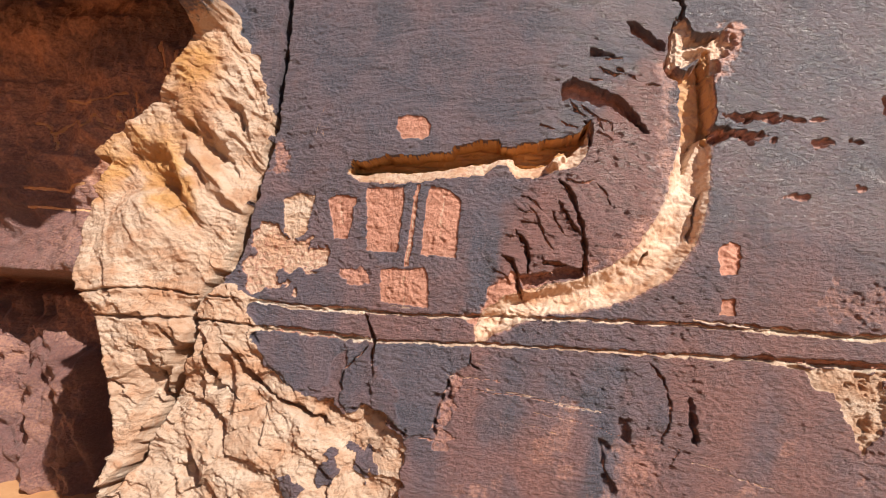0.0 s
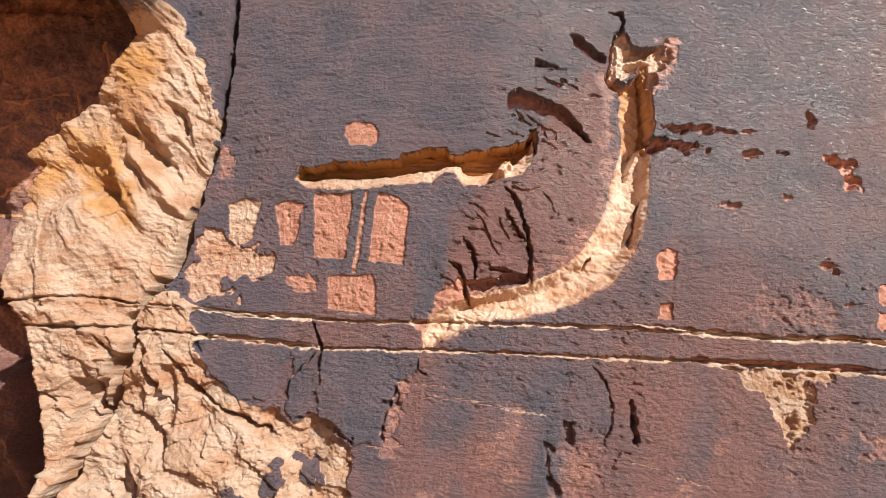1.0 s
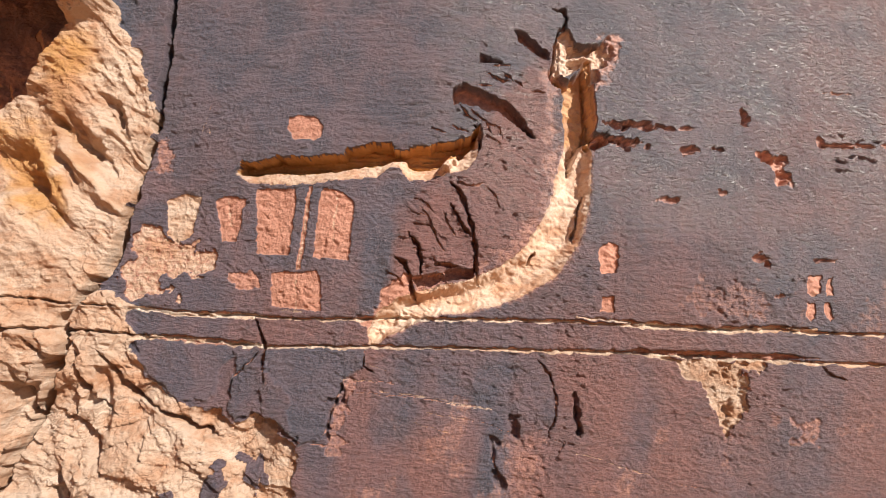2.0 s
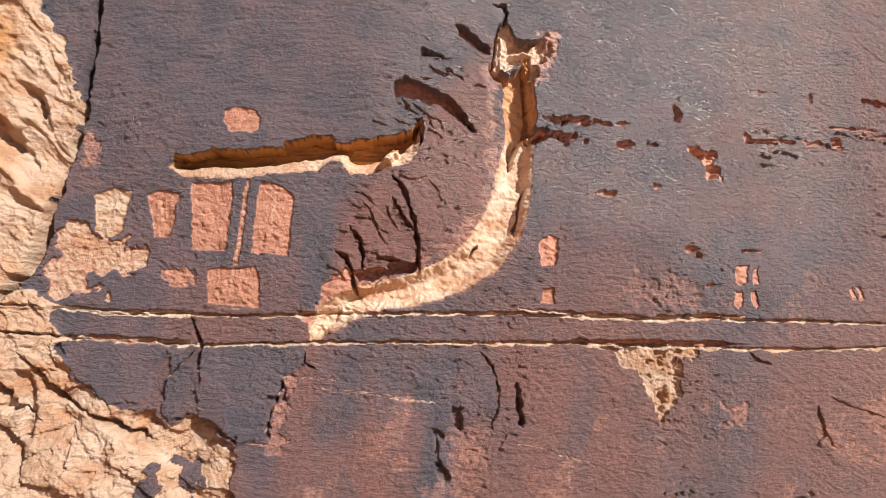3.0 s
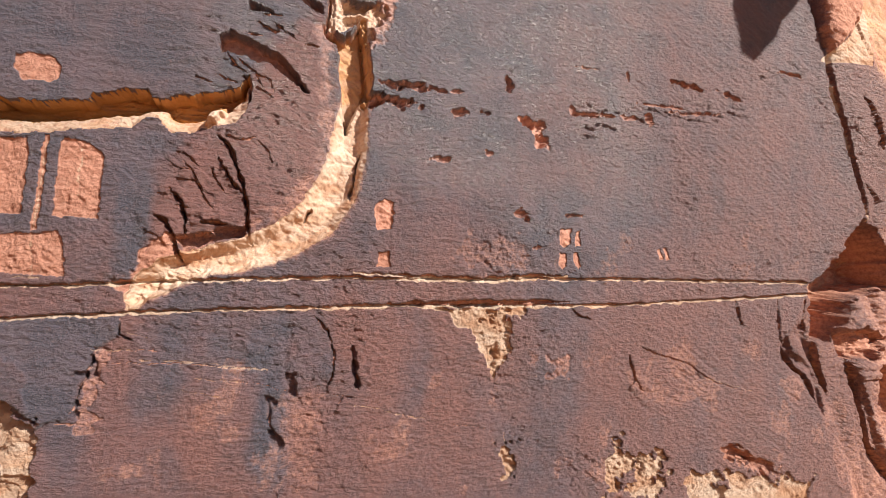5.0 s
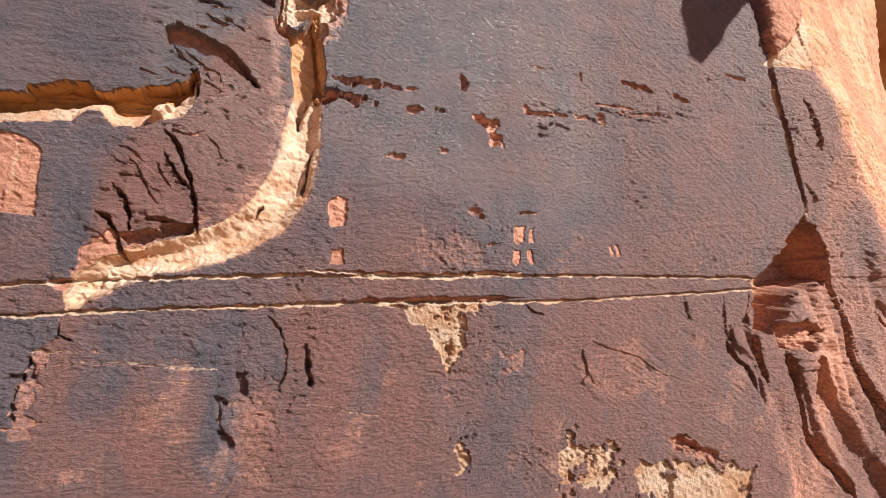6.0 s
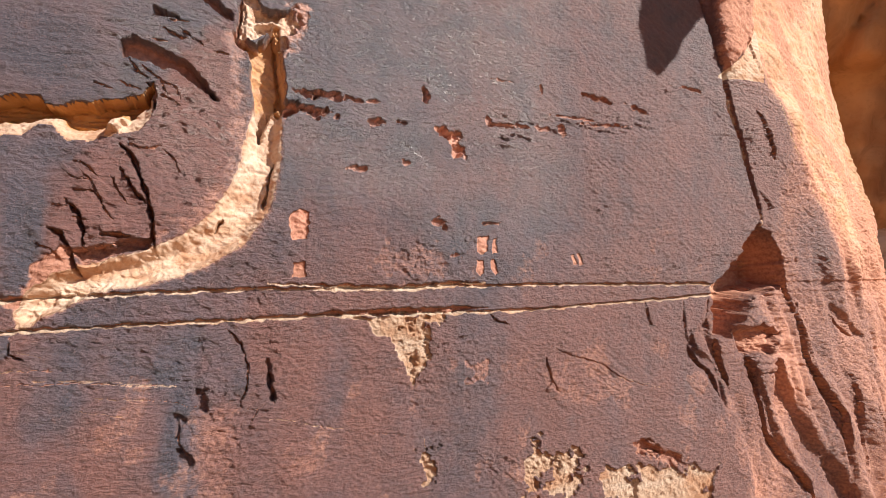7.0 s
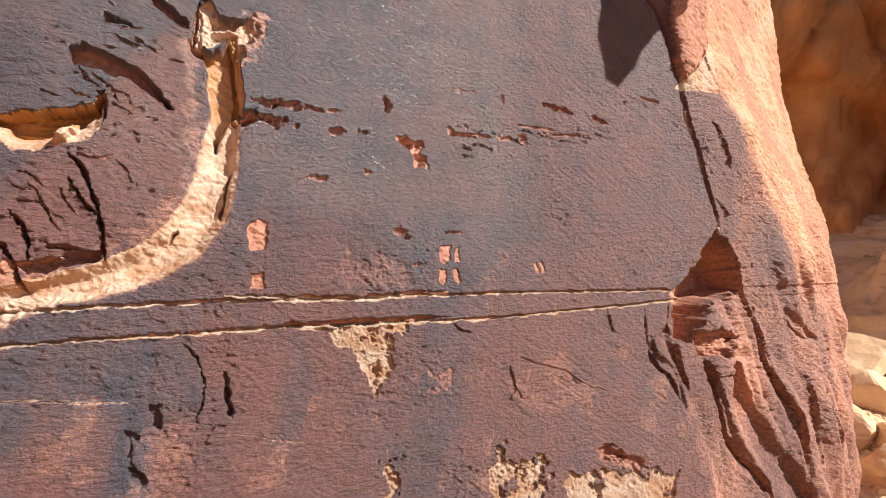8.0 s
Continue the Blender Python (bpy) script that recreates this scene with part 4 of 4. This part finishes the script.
# stepped ribs: the side away from the sun falls off sharply, the other comes out gently
for rib, deep_by in (
    ([(4.685, -0.756, 0.05), (4.731, -0.941, 0.1), (4.787, -1.136, 0.13), (4.913, -1.359, 0.15), (5.135, -1.594, 0.16), (5.281, -1.741, 0.12)], 0.13),
    ([(4.45, -0.747, 0.02), (4.501, -0.918, 0.05), (4.561, -1.108, 0.06), (4.605, -1.259, 0.06), (4.745, -1.426, 0.06), (4.861, -1.592, 0.04)], 0.06),
    ([(4.989, -0.538, 0.02), (5.021, -0.718, 0.05), (5.077, -0.899, 0.06), (5.195, -1.069, 0.06), (5.264, -1.254, 0.05), (5.323, -1.419, 0.05), (5.355, -1.599, 0.03)], 0.06),
    ([(5.329, -0.394, 0.03), (5.414, -0.501, 0.08), (5.539, -0.604, 0.08), (5.655, -0.629, 0.03)], 0.07),
    ([(3.934, -0.51, 0.02), (3.956, -0.652, 0.06), (4.084, -0.74, 0.08), (4.165, -0.883, 0.06), (4.197, -0.985, 0.02)], 0.07),
    ([(5.641, -0.974, 0.02), (5.654, -1.161, 0.05), (5.675, -1.266, 0.02)], 0.05),
):
    trench(rib, 0.55 * deep_by, 0.45, 0.95)
crack([(4.327, 1.201), (4.379, 0.965), (4.482, 0.713), (4.546, 0.438), (4.636, 0.202)], 0.008, 0.03, 0.03)
for joint, width, depth in (
    ([(4.661, 0.183), (4.769, -0.055), (4.847, -0.235), (4.948, -0.417), (5.077, -0.742)], 0.016, 0.05),
    ([(4.567, 0.964), (4.681, 0.769), (4.745, 0.609)], 0.016, 0.05),
    ([(4.581, 0.419), (4.708, 0.324), (4.73, 0.284)], 0.012, 0.04),
    ([(4.942, -0.258), (4.989, -0.538), (5.03, -0.738), (5.166, -0.947), (5.307, -1.141), (5.339, -1.401), (5.359, -1.724)], 0.020, 0.09),
    ([(4.403, -0.577), (4.468, -0.767), (4.512, -0.955), (4.562, -1.181), (4.699, -1.364), (4.844, -1.516), (5.024, -1.844)], 0.024, 0.09),
    ([(5.279, -0.433), (5.42, -0.543), (5.6, -0.638)], 0.020, 0.05),
    ([(5.439, -0.812), (5.486, -1.101), (5.502, -1.385), (5.517, -1.665)], 0.012, 0.05),
    ([(5.604, -0.991), (5.634, -1.2), (5.676, -1.409)], 0.014, 0.05),
    ([(4.547, 1.48), (4.588, 1.361), (4.658, 1.16)], 0.008, 0.02),
    ([(3.936, -0.581), (3.995, -0.69), (4.125, -0.808), (4.181, -0.955)], 0.024, 0.07),
    ([(4.157, -0.525), (4.186, -0.706), (4.263, -0.893)], 0.02, 0.07),
):
    crack(joint, 0.36 * width, 0.5 * depth, fault=0.4 * depth)
patch([(4.233, 1.967), (4.615, 2.05), (4.575, 1.485), (4.477, 1.345), (4.328, 1.21), (4.271, 1.356)], 0.045, 0.05, peck=0.75, bare=0.0)
crack([(4.328, 1.21), (4.474, 1.324), (4.59, 1.466)], 0.008, 0.01, -0.02)

# ---- dark boss at the head of the alcove ----
patch([(-1.18, 1.496), (-1.147, 1.295), (-1.086, 1.23), (-1.006, 1.211), (-0.932, 1.234), (-0.885, 1.291), (-0.897, 1.488)], 0.34, 0.12, bare=0.0, peck=0.0, red=0.6, fray=0.01, region=4)

# ---- scratched lines in the alcove ----
for line in ([(-3.052, 1.029), (-2.957, 1.013), (-2.885, 0.939), (-2.847, 0.813)], [(-2.885, 0.939), (-2.797, 1.024), (-2.687, 1.058), (-2.609, 0.984)], [(-2.609, 0.984), (-2.544, 1.101), (-2.476, 1.006), (-2.406, 0.986), (-2.382, 1.132)], [(-2.382, 1.132), (-2.344, 1.078), (-2.289, 1.103)], [(-2.051, 1.656), (-2.035, 1.467), (-1.985, 1.383), (-1.879, 1.329)], [(-1.853, 1.654), (-1.833, 1.487)], [(-1.892, 1.613), (-1.865, 1.466)], [(-1.932, 1.592), (-1.915, 1.445)], [(-2.871, 1.214), (-2.593, 1.194), (-2.335, 1.279)], [(-2.267, 1.279), (-2.221, 1.092)], [(-3.019, 0.374), (-2.747, 0.384), (-2.52, 0.371)], [(-3.042, 0.518), (-2.767, 0.518), (-2.594, 0.572)], [(-1.645, 1.471), (-1.627, 1.386)], [(-1.606, 1.482), (-1.588, 1.389)], [(-1.567, 1.49), (-1.549, 1.405)], [(-1.528, 1.498), (-1.511, 1.419)], [(-1.483, 1.52), (-1.466, 1.443)], [(-1.436, 1.535), (-1.421, 1.466)], [(-2.035, 1.376), (-2.011, 1.258)], [(-1.978, 1.415), (-1.956, 1.305)], [(-1.92, 1.446), (-1.897, 1.329)], [(-1.805, 1.454), (-1.784, 1.344)], [(-2.339, 1.149), (-2.323, 1.093)], [(-2.277, 1.156), (-2.261, 1.101)], [(-2.216, 1.172), (-2.201, 1.118)], [(-2.156, 1.188), (-2.14, 1.133)], [(-2.096, 1.212), (-2.082, 1.165)]):
    w = window(line, 0.05)
    d = line_field(line, w)[0]
    PECK[w] = np.maximum(PECK[w], 1.2 * smooth(0.014, 0.005, d))
    BARE[w] = np.maximum(BARE[w], 0.62 * smooth(0.014, 0.005, d))
for line in ([(-0.334, 0.788), (-0.349, 0.715), (-0.371, 0.627)], [(-0.349, 0.715), (-0.321, 0.628)], [(-0.365, 0.694), (-0.317, 0.684)]):
    w = window(line, 0.03)
    BARE[w] = np.maximum(BARE[w], 0.5 * smooth(0.006, 0.002, line_field(line, w)[0]))

# ---- pecked figures ----
FIGURES = [
    ([(0.046, 0.735), (0.102, 0.747), (0.172, 0.743), (0.211, 0.709), (0.212, 0.653), (0.166, 0.629), (0.073, 0.633), (0.044, 0.678)], "round orange pecked disc"),
    ([(-0.509, 0.322), (-0.429, 0.353), (-0.355, 0.341), (-0.375, 0.241), (-0.396, 0.142), (-0.452, 0.12), (-0.498, 0.146)], "pale flaked pecked block"),
    ([(-0.287, 0.329), (-0.225, 0.351), (-0.138, 0.334), (-0.161, 0.194), (-0.17, 0.132), (-0.241, 0.129), (-0.268, 0.245)], "tapering orange pecked block"),
    ([(-0.085, 0.387), (0.097, 0.398), (0.087, 0.259), (0.078, 0.075), (-0.076, 0.079), (-0.083, 0.253)], "tall smooth orange pecked block"),
    ([(0.216, 0.407), (0.304, 0.396), (0.378, 0.338), (0.375, 0.216), (0.365, 0.062), (0.196, 0.073), (0.205, 0.236)], "tall rough orange pecked block with rounded top"),
    ([(0.006, -0.004), (0.22, 0.007), (0.241, -0.032), (0.245, -0.178), (0.012, -0.166)], "square orange pecked block"),
    ([(0.155, 0.414), (0.177, 0.414), (0.143, 0.016), (0.118, 0.015)], "thin pecked line joining two blocks"),
    ([(1.536, 0.163), (1.579, 0.19), (1.621, 0.172), (1.615, 0.054), (1.545, 0.045), (1.528, 0.1)], "small upright orange pecked block"),
    ([(1.546, -0.061), (1.599, -0.058), (1.604, -0.136), (1.546, -0.135)], "small faint orange pecked block"),
    ([(2.487, 0.07), (2.55, 0.077), (2.546, -0.003), (2.512, -0.027), (2.484, -0.008)], "small pecked print"),
    ([(2.573, 0.064), (2.599, 0.065), (2.602, -0.015), (2.575, -0.021)], "small pecked print"),
    ([(2.479, -0.05), (2.518, -0.045), (2.525, -0.108), (2.504, -0.138), (2.482, -0.122)], "small pecked print"),
    ([(2.561, -0.051), (2.581, -0.046), (2.611, -0.119), (2.597, -0.137), (2.568, -0.118)], "small pecked print"),
    ([(3.078, -0.025), (3.101, -0.019), (3.12, -0.078), (3.093, -0.084)], "faint pecked mark"),
    ([(3.124, -0.013), (3.144, -0.013), (3.17, -0.079), (3.143, -0.085)], "faint pecked mark"),
]
FIGURE_LINES = ([(-0.223, 0.326), (-0.207, 0.203)], [(0.293, 0.363), (0.287, 0.145)], [(0.119, -0.007), (0.128, -0.172)], [(0.063, -0.176), (0.156, -0.186)], [(0.166, 0.406), (0.129, 0.021)])
for number, (outline, label) in enumerate(FIGURES):
    small = number > 8
    patch(outline, -0.004 if small else -0.004 if number == 6 else -0.007, 0.006, peck=0.75 if small else 1.0, bare=0.95 if number == 1 else 0.3 if small else 0.0, fray=0.003, region=20 + number, rough=0.003 if small or number in (3, 6) else 0.005)
    PIECES[20 + number] = ("petroglyph", label)
for line in FIGURE_LINES:
    w = window(line, 0.03)
    d = line_field(line, w)[0]
    H[w] -= 0.003 * smooth(0.009, 0.003, d)
    BARE[w] = np.maximum(BARE[w], 0.52 * smooth(0.010, 0.003, d))


# ---- the wall's mesh, piece by piece ----
gu, gv = np.gradient(H, us, axis=1), np.gradient(H, vs, axis=0)
lengths = np.sqrt(1 + gu**2 + gv**2)
NORMALS = np.stack([-gu / lengths, -gv / lengths, 1 / lengths], -1).reshape(-1, 3)
PLACES = np.stack([U, V, H], -1).reshape(-1, 3)
TO_WORLD = Matrix((AXIS_U, AXIS_V, AXIS_N)).transposed().to_4x4()
TO_WORLD.translation = ORIGIN
rows_v, cols_u = U.shape
corner = (np.arange(rows_v - 1)[:, None] * cols_u + np.arange(cols_u - 1)[None, :]).ravel()
QUADS = np.stack([corner, corner + 1, corner + cols_u + 1, corner + cols_u], -1)
QUAD_REGION = REGION[:-1, :-1].ravel()


def wall_piece(name, region, parent, label=""):
    quads = QUADS[QUAD_REGION == region]
    if not len(quads):
        return None
    used, renumbered = np.unique(quads, return_inverse=True)
    mesh = bpy.data.meshes.new(name)
    mesh.vertices.add(len(used))
    mesh.vertices.foreach_set("co", PLACES[used].ravel())
    mesh.loops.add(quads.size)
    mesh.loops.foreach_set("vertex_index", renumbered.ravel().astype(np.int32))
    mesh.polygons.add(len(quads))
    mesh.polygons.foreach_set("loop_start", np.arange(0, quads.size, 4, dtype=np.int32))
    mesh.update(calc_edges=True)
    for key, field in (("bare", BARE), ("peck", PECK), ("red", RED), ("stain_bounce", STAIN_BOUNCE), ("polish", POLISH)):
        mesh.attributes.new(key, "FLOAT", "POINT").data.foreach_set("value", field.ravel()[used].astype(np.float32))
    mesh.polygons.foreach_set("use_smooth", np.ones(len(quads), bool))
    mesh.normals_split_custom_set_from_vertices(NORMALS[used].tolist())
    mesh.materials.append(WALL)
    ob = new(name, mesh)
    ob.parent = parent
    return tagged(ob, label)


cliff = tagged(new("wall_cliff"), "tall sandstone cliff face under dark desert varnish with pecked rock art", "cliff", kind="structure")
cliff.matrix_world = TO_WORLD
for number, (name, label) in PIECES.items():
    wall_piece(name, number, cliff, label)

# ---- roof added above the alcove to keep the sun off it ----
def roof():
    bm = bmesh.new()
    bmesh.ops.create_cube(bm, size=1.0)
    bmesh.ops.subdivide_edges(bm, edges=bm.edges[:], cuts=28, use_grid_fill=True)
    for v in bm.verts:
        p = Vector((-3.25 + 4.0 * v.co.x, 2.95 + 2.1 * v.co.y, -0.1 + 1.7 * v.co.z))
        swell = 0.22 * noise.noise(p * 1.3) + 0.09 * noise.noise(p * 4)
        v.co = p + Vector((0.9 * swell, swell, 0.7 * swell))
    mesh = bpy.data.meshes.new("alcove_shade_roof")
    bm.to_mesh(mesh)
    bm.free()
    for key, value in (("bare", 0.1), ("peck", 0.4), ("red", 0.8), ("stain_bounce", 0.0), ("polish", 0.5)):
        mesh.attributes.new(key, "FLOAT", "POINT").data.foreach_set("value", np.full(len(mesh.vertices), value, np.float32))
    mesh.polygons.foreach_set("use_smooth", np.ones(len(mesh.polygons), bool))
    mesh.materials.append(WALL)
    ob = new("alcove_shade_roof", mesh)
    ob.parent = cliff
    return tagged(ob, "rounded rock roof added above the alcove to shade it")


roof()


# outline of the shadow that the added crag is to cast on the wall
CRAG_SHADOW = [(3.643, 1.676), (3.628, 1.451), (3.642, 1.244), (3.687, 1.138), (3.751, 1.089), (3.802, 1.134), (3.884, 1.26), (3.993, 1.394), (4.101, 1.483), (4.187, 1.529)]


def crag():
    """An unseen ledge added well above the rock art, shaped back along the sun from its shadow."""
    rim = [(3.62, 2.80), (3.62, 2.45)] + CRAG_SHADOW + [(4.42, 2.35), (4.55, 2.80)]
    lean_u, lean_v = 0.57 / 0.60, 0.56 / 0.60
    bm = bmesh.new()
    lower = []
    for n in range(len(rim) * 6):
        (a, b), (c, d) = rim[n // 6], rim[(n // 6 + 1) % len(rim)]
        k = (n % 6) / 6
        p = Vector((a + (c - a) * k, b + (d - b) * k, 0))
        p += 0.025 * Vector((noise.noise(p * 6), noise.noise(p * 6 + Vector((9, 0, 0))), 0))
        h = 1.25 * max(0.0, 2.80 - p.y) / 1.6
        lower.append(bm.verts.new((p.x + lean_u * h, p.y + lean_v * h, h - 0.06)))
    face = bm.faces.new(lower)
    thick = bmesh.ops.extrude_face_region(bm, geom=[face])
    bmesh.ops.translate(bm, verts=[g for g in thick["geom"] if isinstance(g, bmesh.types.BMVert)], vec=(0.28, 0.28, 0.20))
    bmesh.ops.triangulate(bm, faces=[g for g in bm.faces if len(g.verts) > 4])
    bmesh.ops.recalc_face_normals(bm, faces=bm.faces[:])
    mesh = bpy.data.meshes.new("shadow_crag")
    bm.to_mesh(mesh)
    bm.free()
    for key, value in (("bare", 0.2), ("peck", 0.6), ("red", 0.8), ("stain_bounce", 0.5), ("polish", 0.5)):
        mesh.attributes.new(key, "FLOAT", "POINT").data.foreach_set("value", np.full(len(mesh.vertices), value, np.float32))
    mesh.materials.append(WALL)
    ob = new("shadow_crag", mesh)
    ob.parent = cliff
    return tagged(ob, "unseen crag added above the buttress to cast a pointed shadow")


crag()

# ---- ground ----
def grid_mesh(name, xs, ys, height, material, smooth_shade=True):
    gx, gy = np.meshgrid(xs, ys)
    gz = height(gx, gy)
    mesh = bpy.data.meshes.new(name)
    n, m = gx.shape
    c = (np.arange(n - 1)[:, None] * m + np.arange(m - 1)[None, :]).ravel()
    quads = np.stack([c, c + 1, c + m + 1, c + m], -1)
    mesh.vertices.add(n * m)
    mesh.vertices.foreach_set("co", np.stack([gx, gy, gz], -1).ravel())
    mesh.loops.add(quads.size)
    mesh.loops.foreach_set("vertex_index", quads.ravel().astype(np.int32))
    mesh.polygons.add(len(quads))
    mesh.polygons.foreach_set("loop_start", np.arange(0, quads.size, 4, dtype=np.int32))
    mesh.update(calc_edges=True)
    mesh.polygons.foreach_set("use_smooth", np.full(len(quads), smooth_shade))
    mesh.materials.append(material)
    return new(name, mesh)


def ground_height(x, y):
    away = np.hypot(x - 1.2, y + 0.3)
    return -0.15 - 0.7 * np.maximum(smooth(1.0, 4.2, x), smooth(0.2, 1.6, y)) + 1.6 * smooth(7.5, 16.0, away) * (x > 0) + 0.05 * fbm(x * 0.8, y * 0.8, 101, 4) * smooth(0.5, 3.0, away)


span = np.sign(np.linspace(-1, 1, 261)) * np.abs(np.linspace(-1, 1, 261)) ** 2.6 * 600
tagged(grid_mesh("ground", span + 4.0, span, ground_height, SOIL), "sandy canyon floor strewn with broken sandstone", "ground", kind="structure")


# ---- canyon beyond the buttress ----
def sheet(name, corner, along, width, tall, bulge, material, step=0.09):
    """A cliff that stands on a line, with ledges, folds and hollows."""
    a = Vector(along).normalized()
    out = Vector((a.y, -a.x, 0))
    s, z = np.meshgrid(np.arange(0, width, step), np.arange(0, tall, step))
    d = bulge(s, z)
    places = np.stack([corner[0] + a.x * s + out.x * d, corner[1] + a.y * s + out.y * d, corner[2] + z], -1)
    n, m = s.shape
    c = (np.arange(n - 1)[:, None] * m + np.arange(m - 1)[None, :]).ravel()
    quads = np.stack([c, c + 1, c + m + 1, c + m], -1)
    mesh = bpy.data.meshes.new(name)
    mesh.from_pydata(places.reshape(-1, 3).tolist(), [], quads.tolist())
    mesh.polygons.foreach_set("use_smooth", np.ones(len(quads), bool))
    mesh.materials.append(material)
    return new(name, mesh)


def far_folds(s, z):
    lean = -0.22 * z
    folds = 2.4 * np.abs(fbm(s * 0.5 + z * 0.22, z * 0.08, 111, 2)) + 1.0 * np.abs(fbm(s * 1.0 - 0.35 * z, z * 0.22, 112, 3))
    ledge = 0.7 * smooth(0.42, 0.55, value_noise(s * 0.35 + 0.2 * z, z * 0.55, 113))
    return lean + folds + ledge + 0.10 * fbm(s * 3, z * 3, 114, 4)


tagged(sheet("canyon_wall", (6.6, 10.8, -0.6), (0.62, -0.78, 0), 18.0, 14.0, far_folds, FAR_ROCK), "folded orange canyon wall in shade beyond the buttress", "cliff", kind="structure")


def slope_height(x, y):
    """Bare rock that climbs away from the buttress in curving, cross-bedded steps."""
    far = (x - 1.4) * 0.87 + (y + 0.3) * 0.5
    side = (y + 0.3) * 0.87 - (x - 1.4) * 0.5
    warp = far + 0.9 * fbm(x * 0.5, y * 0.5, 121, 3) + 0.25 * np.sin(side * 1.4)
    climb = 2.5 * smooth(5.6, 10.5, warp)
    steps = warp * 2.6
    tread = np.floor(steps) + smooth(0.55, 1.0, steps - np.floor(steps))
    beds = 0.5 * (tread / 2.6 - warp)
    spire = 0.8 * np.maximum(0, 1 - np.abs(far - 8.9) / 0.5) * smooth(-0.1, -0.5, side) * (0.6 + 0.6 * fbm(x * 3, y * 3, 123, 3))
    return -0.80 + climb + beds + spire + 0.02 * np.sin(warp * 40) + 0.10 * fbm(x * 1.6, y * 1.6, 122, 4)


tagged(grid_mesh("slickrock_slope", np.arange(5.6, 13.5, 0.035), np.arange(0.6, 8.0, 0.035), slope_height, BOULDER), "sunlit cream slickrock slope with curving cross-bedded steps", "rock slope", kind="structure")


# unseen walls added behind and beside the viewer, to block sky and bounce warm light
tagged(sheet("canyon_wall", (-9.5, -9.0, -0.6), (0, 1, 0), 14.0, 9.0, far_folds, FAR_ROCK, 0.2), "unseen orange canyon wall added to bounce warm light towards the alcove", "cliff", kind="structure")
tagged(sheet("canyon_wall", (9.0, -11.0, -0.6), (-1, 0, 0), 18.0, 6.0, far_folds, FAR_ROCK, 0.2), "unseen low orange canyon wall added to block sky opposite the rock art", "cliff", kind="structure")

# ---- fallen blocks ----
def boulder(place, size, turn, seed, label):
    bm = bmesh.new()
    bmesh.ops.create_icosphere(bm, subdivisions=4, radius=1.0)
    rng = random.Random(seed)
    cuts = [(Vector((rng.uniform(-1, 1), rng.uniform(-1, 1), rng.uniform(-1, 1))).normalized(), rng.uniform(0.55, 0.8)) for _ in range(9)]
    for v in bm.verts:
        p = v.co.copy()
        for normal, reach in cuts:
            past_cut = p.dot(normal) - reach
            if past_cut > 0:
                p -= normal * past_cut * 0.93
        p *= 1 + 0.05 * noise.noise(p * 3 + Vector((seed, 0, 0))) + 0.02 * noise.noise(p * 9 + Vector((0, seed, 0)))
        v.co = Vector((p.x * size[0], p.y * size[1], p.z * size[2]))
    mesh = bpy.data.meshes.new("boulder")
    bm.to_mesh(mesh)
    bm.free()
    mesh.materials.append(BOULDER)
    ob = new("boulder", mesh)
    base = float(slope_height(np.array([place[0]]), np.array([place[1]]))[0])
    ob.matrix_world = pose(place[0], place[1], base + 0.35 * size[2], 0, 0, turn)
    return tagged(ob, label, "boulder", "fallen blocks")


for n, (x, y, a, b, c, turn) in enumerate((
    (6.5, 2.6, 0.32, 0.26, 0.22, 20), (6.2, 2.2, 0.22, 0.2, 0.14, 65), (7.0, 2.9, 0.40, 0.35, 0.32, 110), (7.4, 3.5, 0.45, 0.4, 0.45, 10),
    (6.8, 2.2, 0.25, 0.22, 0.18, 150), (7.6, 2.8, 0.38, 0.3, 0.3, 75), (8.0, 3.2, 0.5, 0.4, 0.35, 33), (6.0, 1.9, 0.16, 0.13, 0.10, 12), (7.2, 2.3, 0.3, 0.26, 0.2, 95),
)):
    boulder((x, y), (a, b, c), turn, n + 3, "angular cream sandstone block fallen on the canyon floor")

# loose stones, past counting
rng = random.Random(7)
verts, faces = [], []
for _ in range(900):
    x, y = rng.uniform(5.7, 7.8), rng.uniform(1.2, 3.8)
    z, r = float(slope_height(np.array([x]), np.array([y]))[0]), rng.uniform(0.02, 0.09)
    turn, first = rng.uniform(0, 6.28), len(verts)
    for k in range(5):
        q = turn + k * 1.2566
        for level, wide in ((-0.3, 1.0), (0.35, rng.uniform(0.5, 0.8))):
            verts.append((x + r * wide * math.cos(q) * rng.uniform(0.8, 1.2), y + r * wide * math.sin(q), z + r * level))
    for k in range(5):
        o, p = first + 2 * k, first + 2 * ((k + 1) % 5)
        faces.append((o, p, p + 1, o + 1))
    faces.append(tuple(first + 2 * k + 1 for k in range(5)))
mesh = bpy.data.meshes.new("rubble")
mesh.from_pydata(verts, [], faces)
mesh.materials.append(BOULDER)
tagged(new("rubble", mesh), "scattered broken sandstone rubble on the canyon floor", "rubble", kind="stuff")
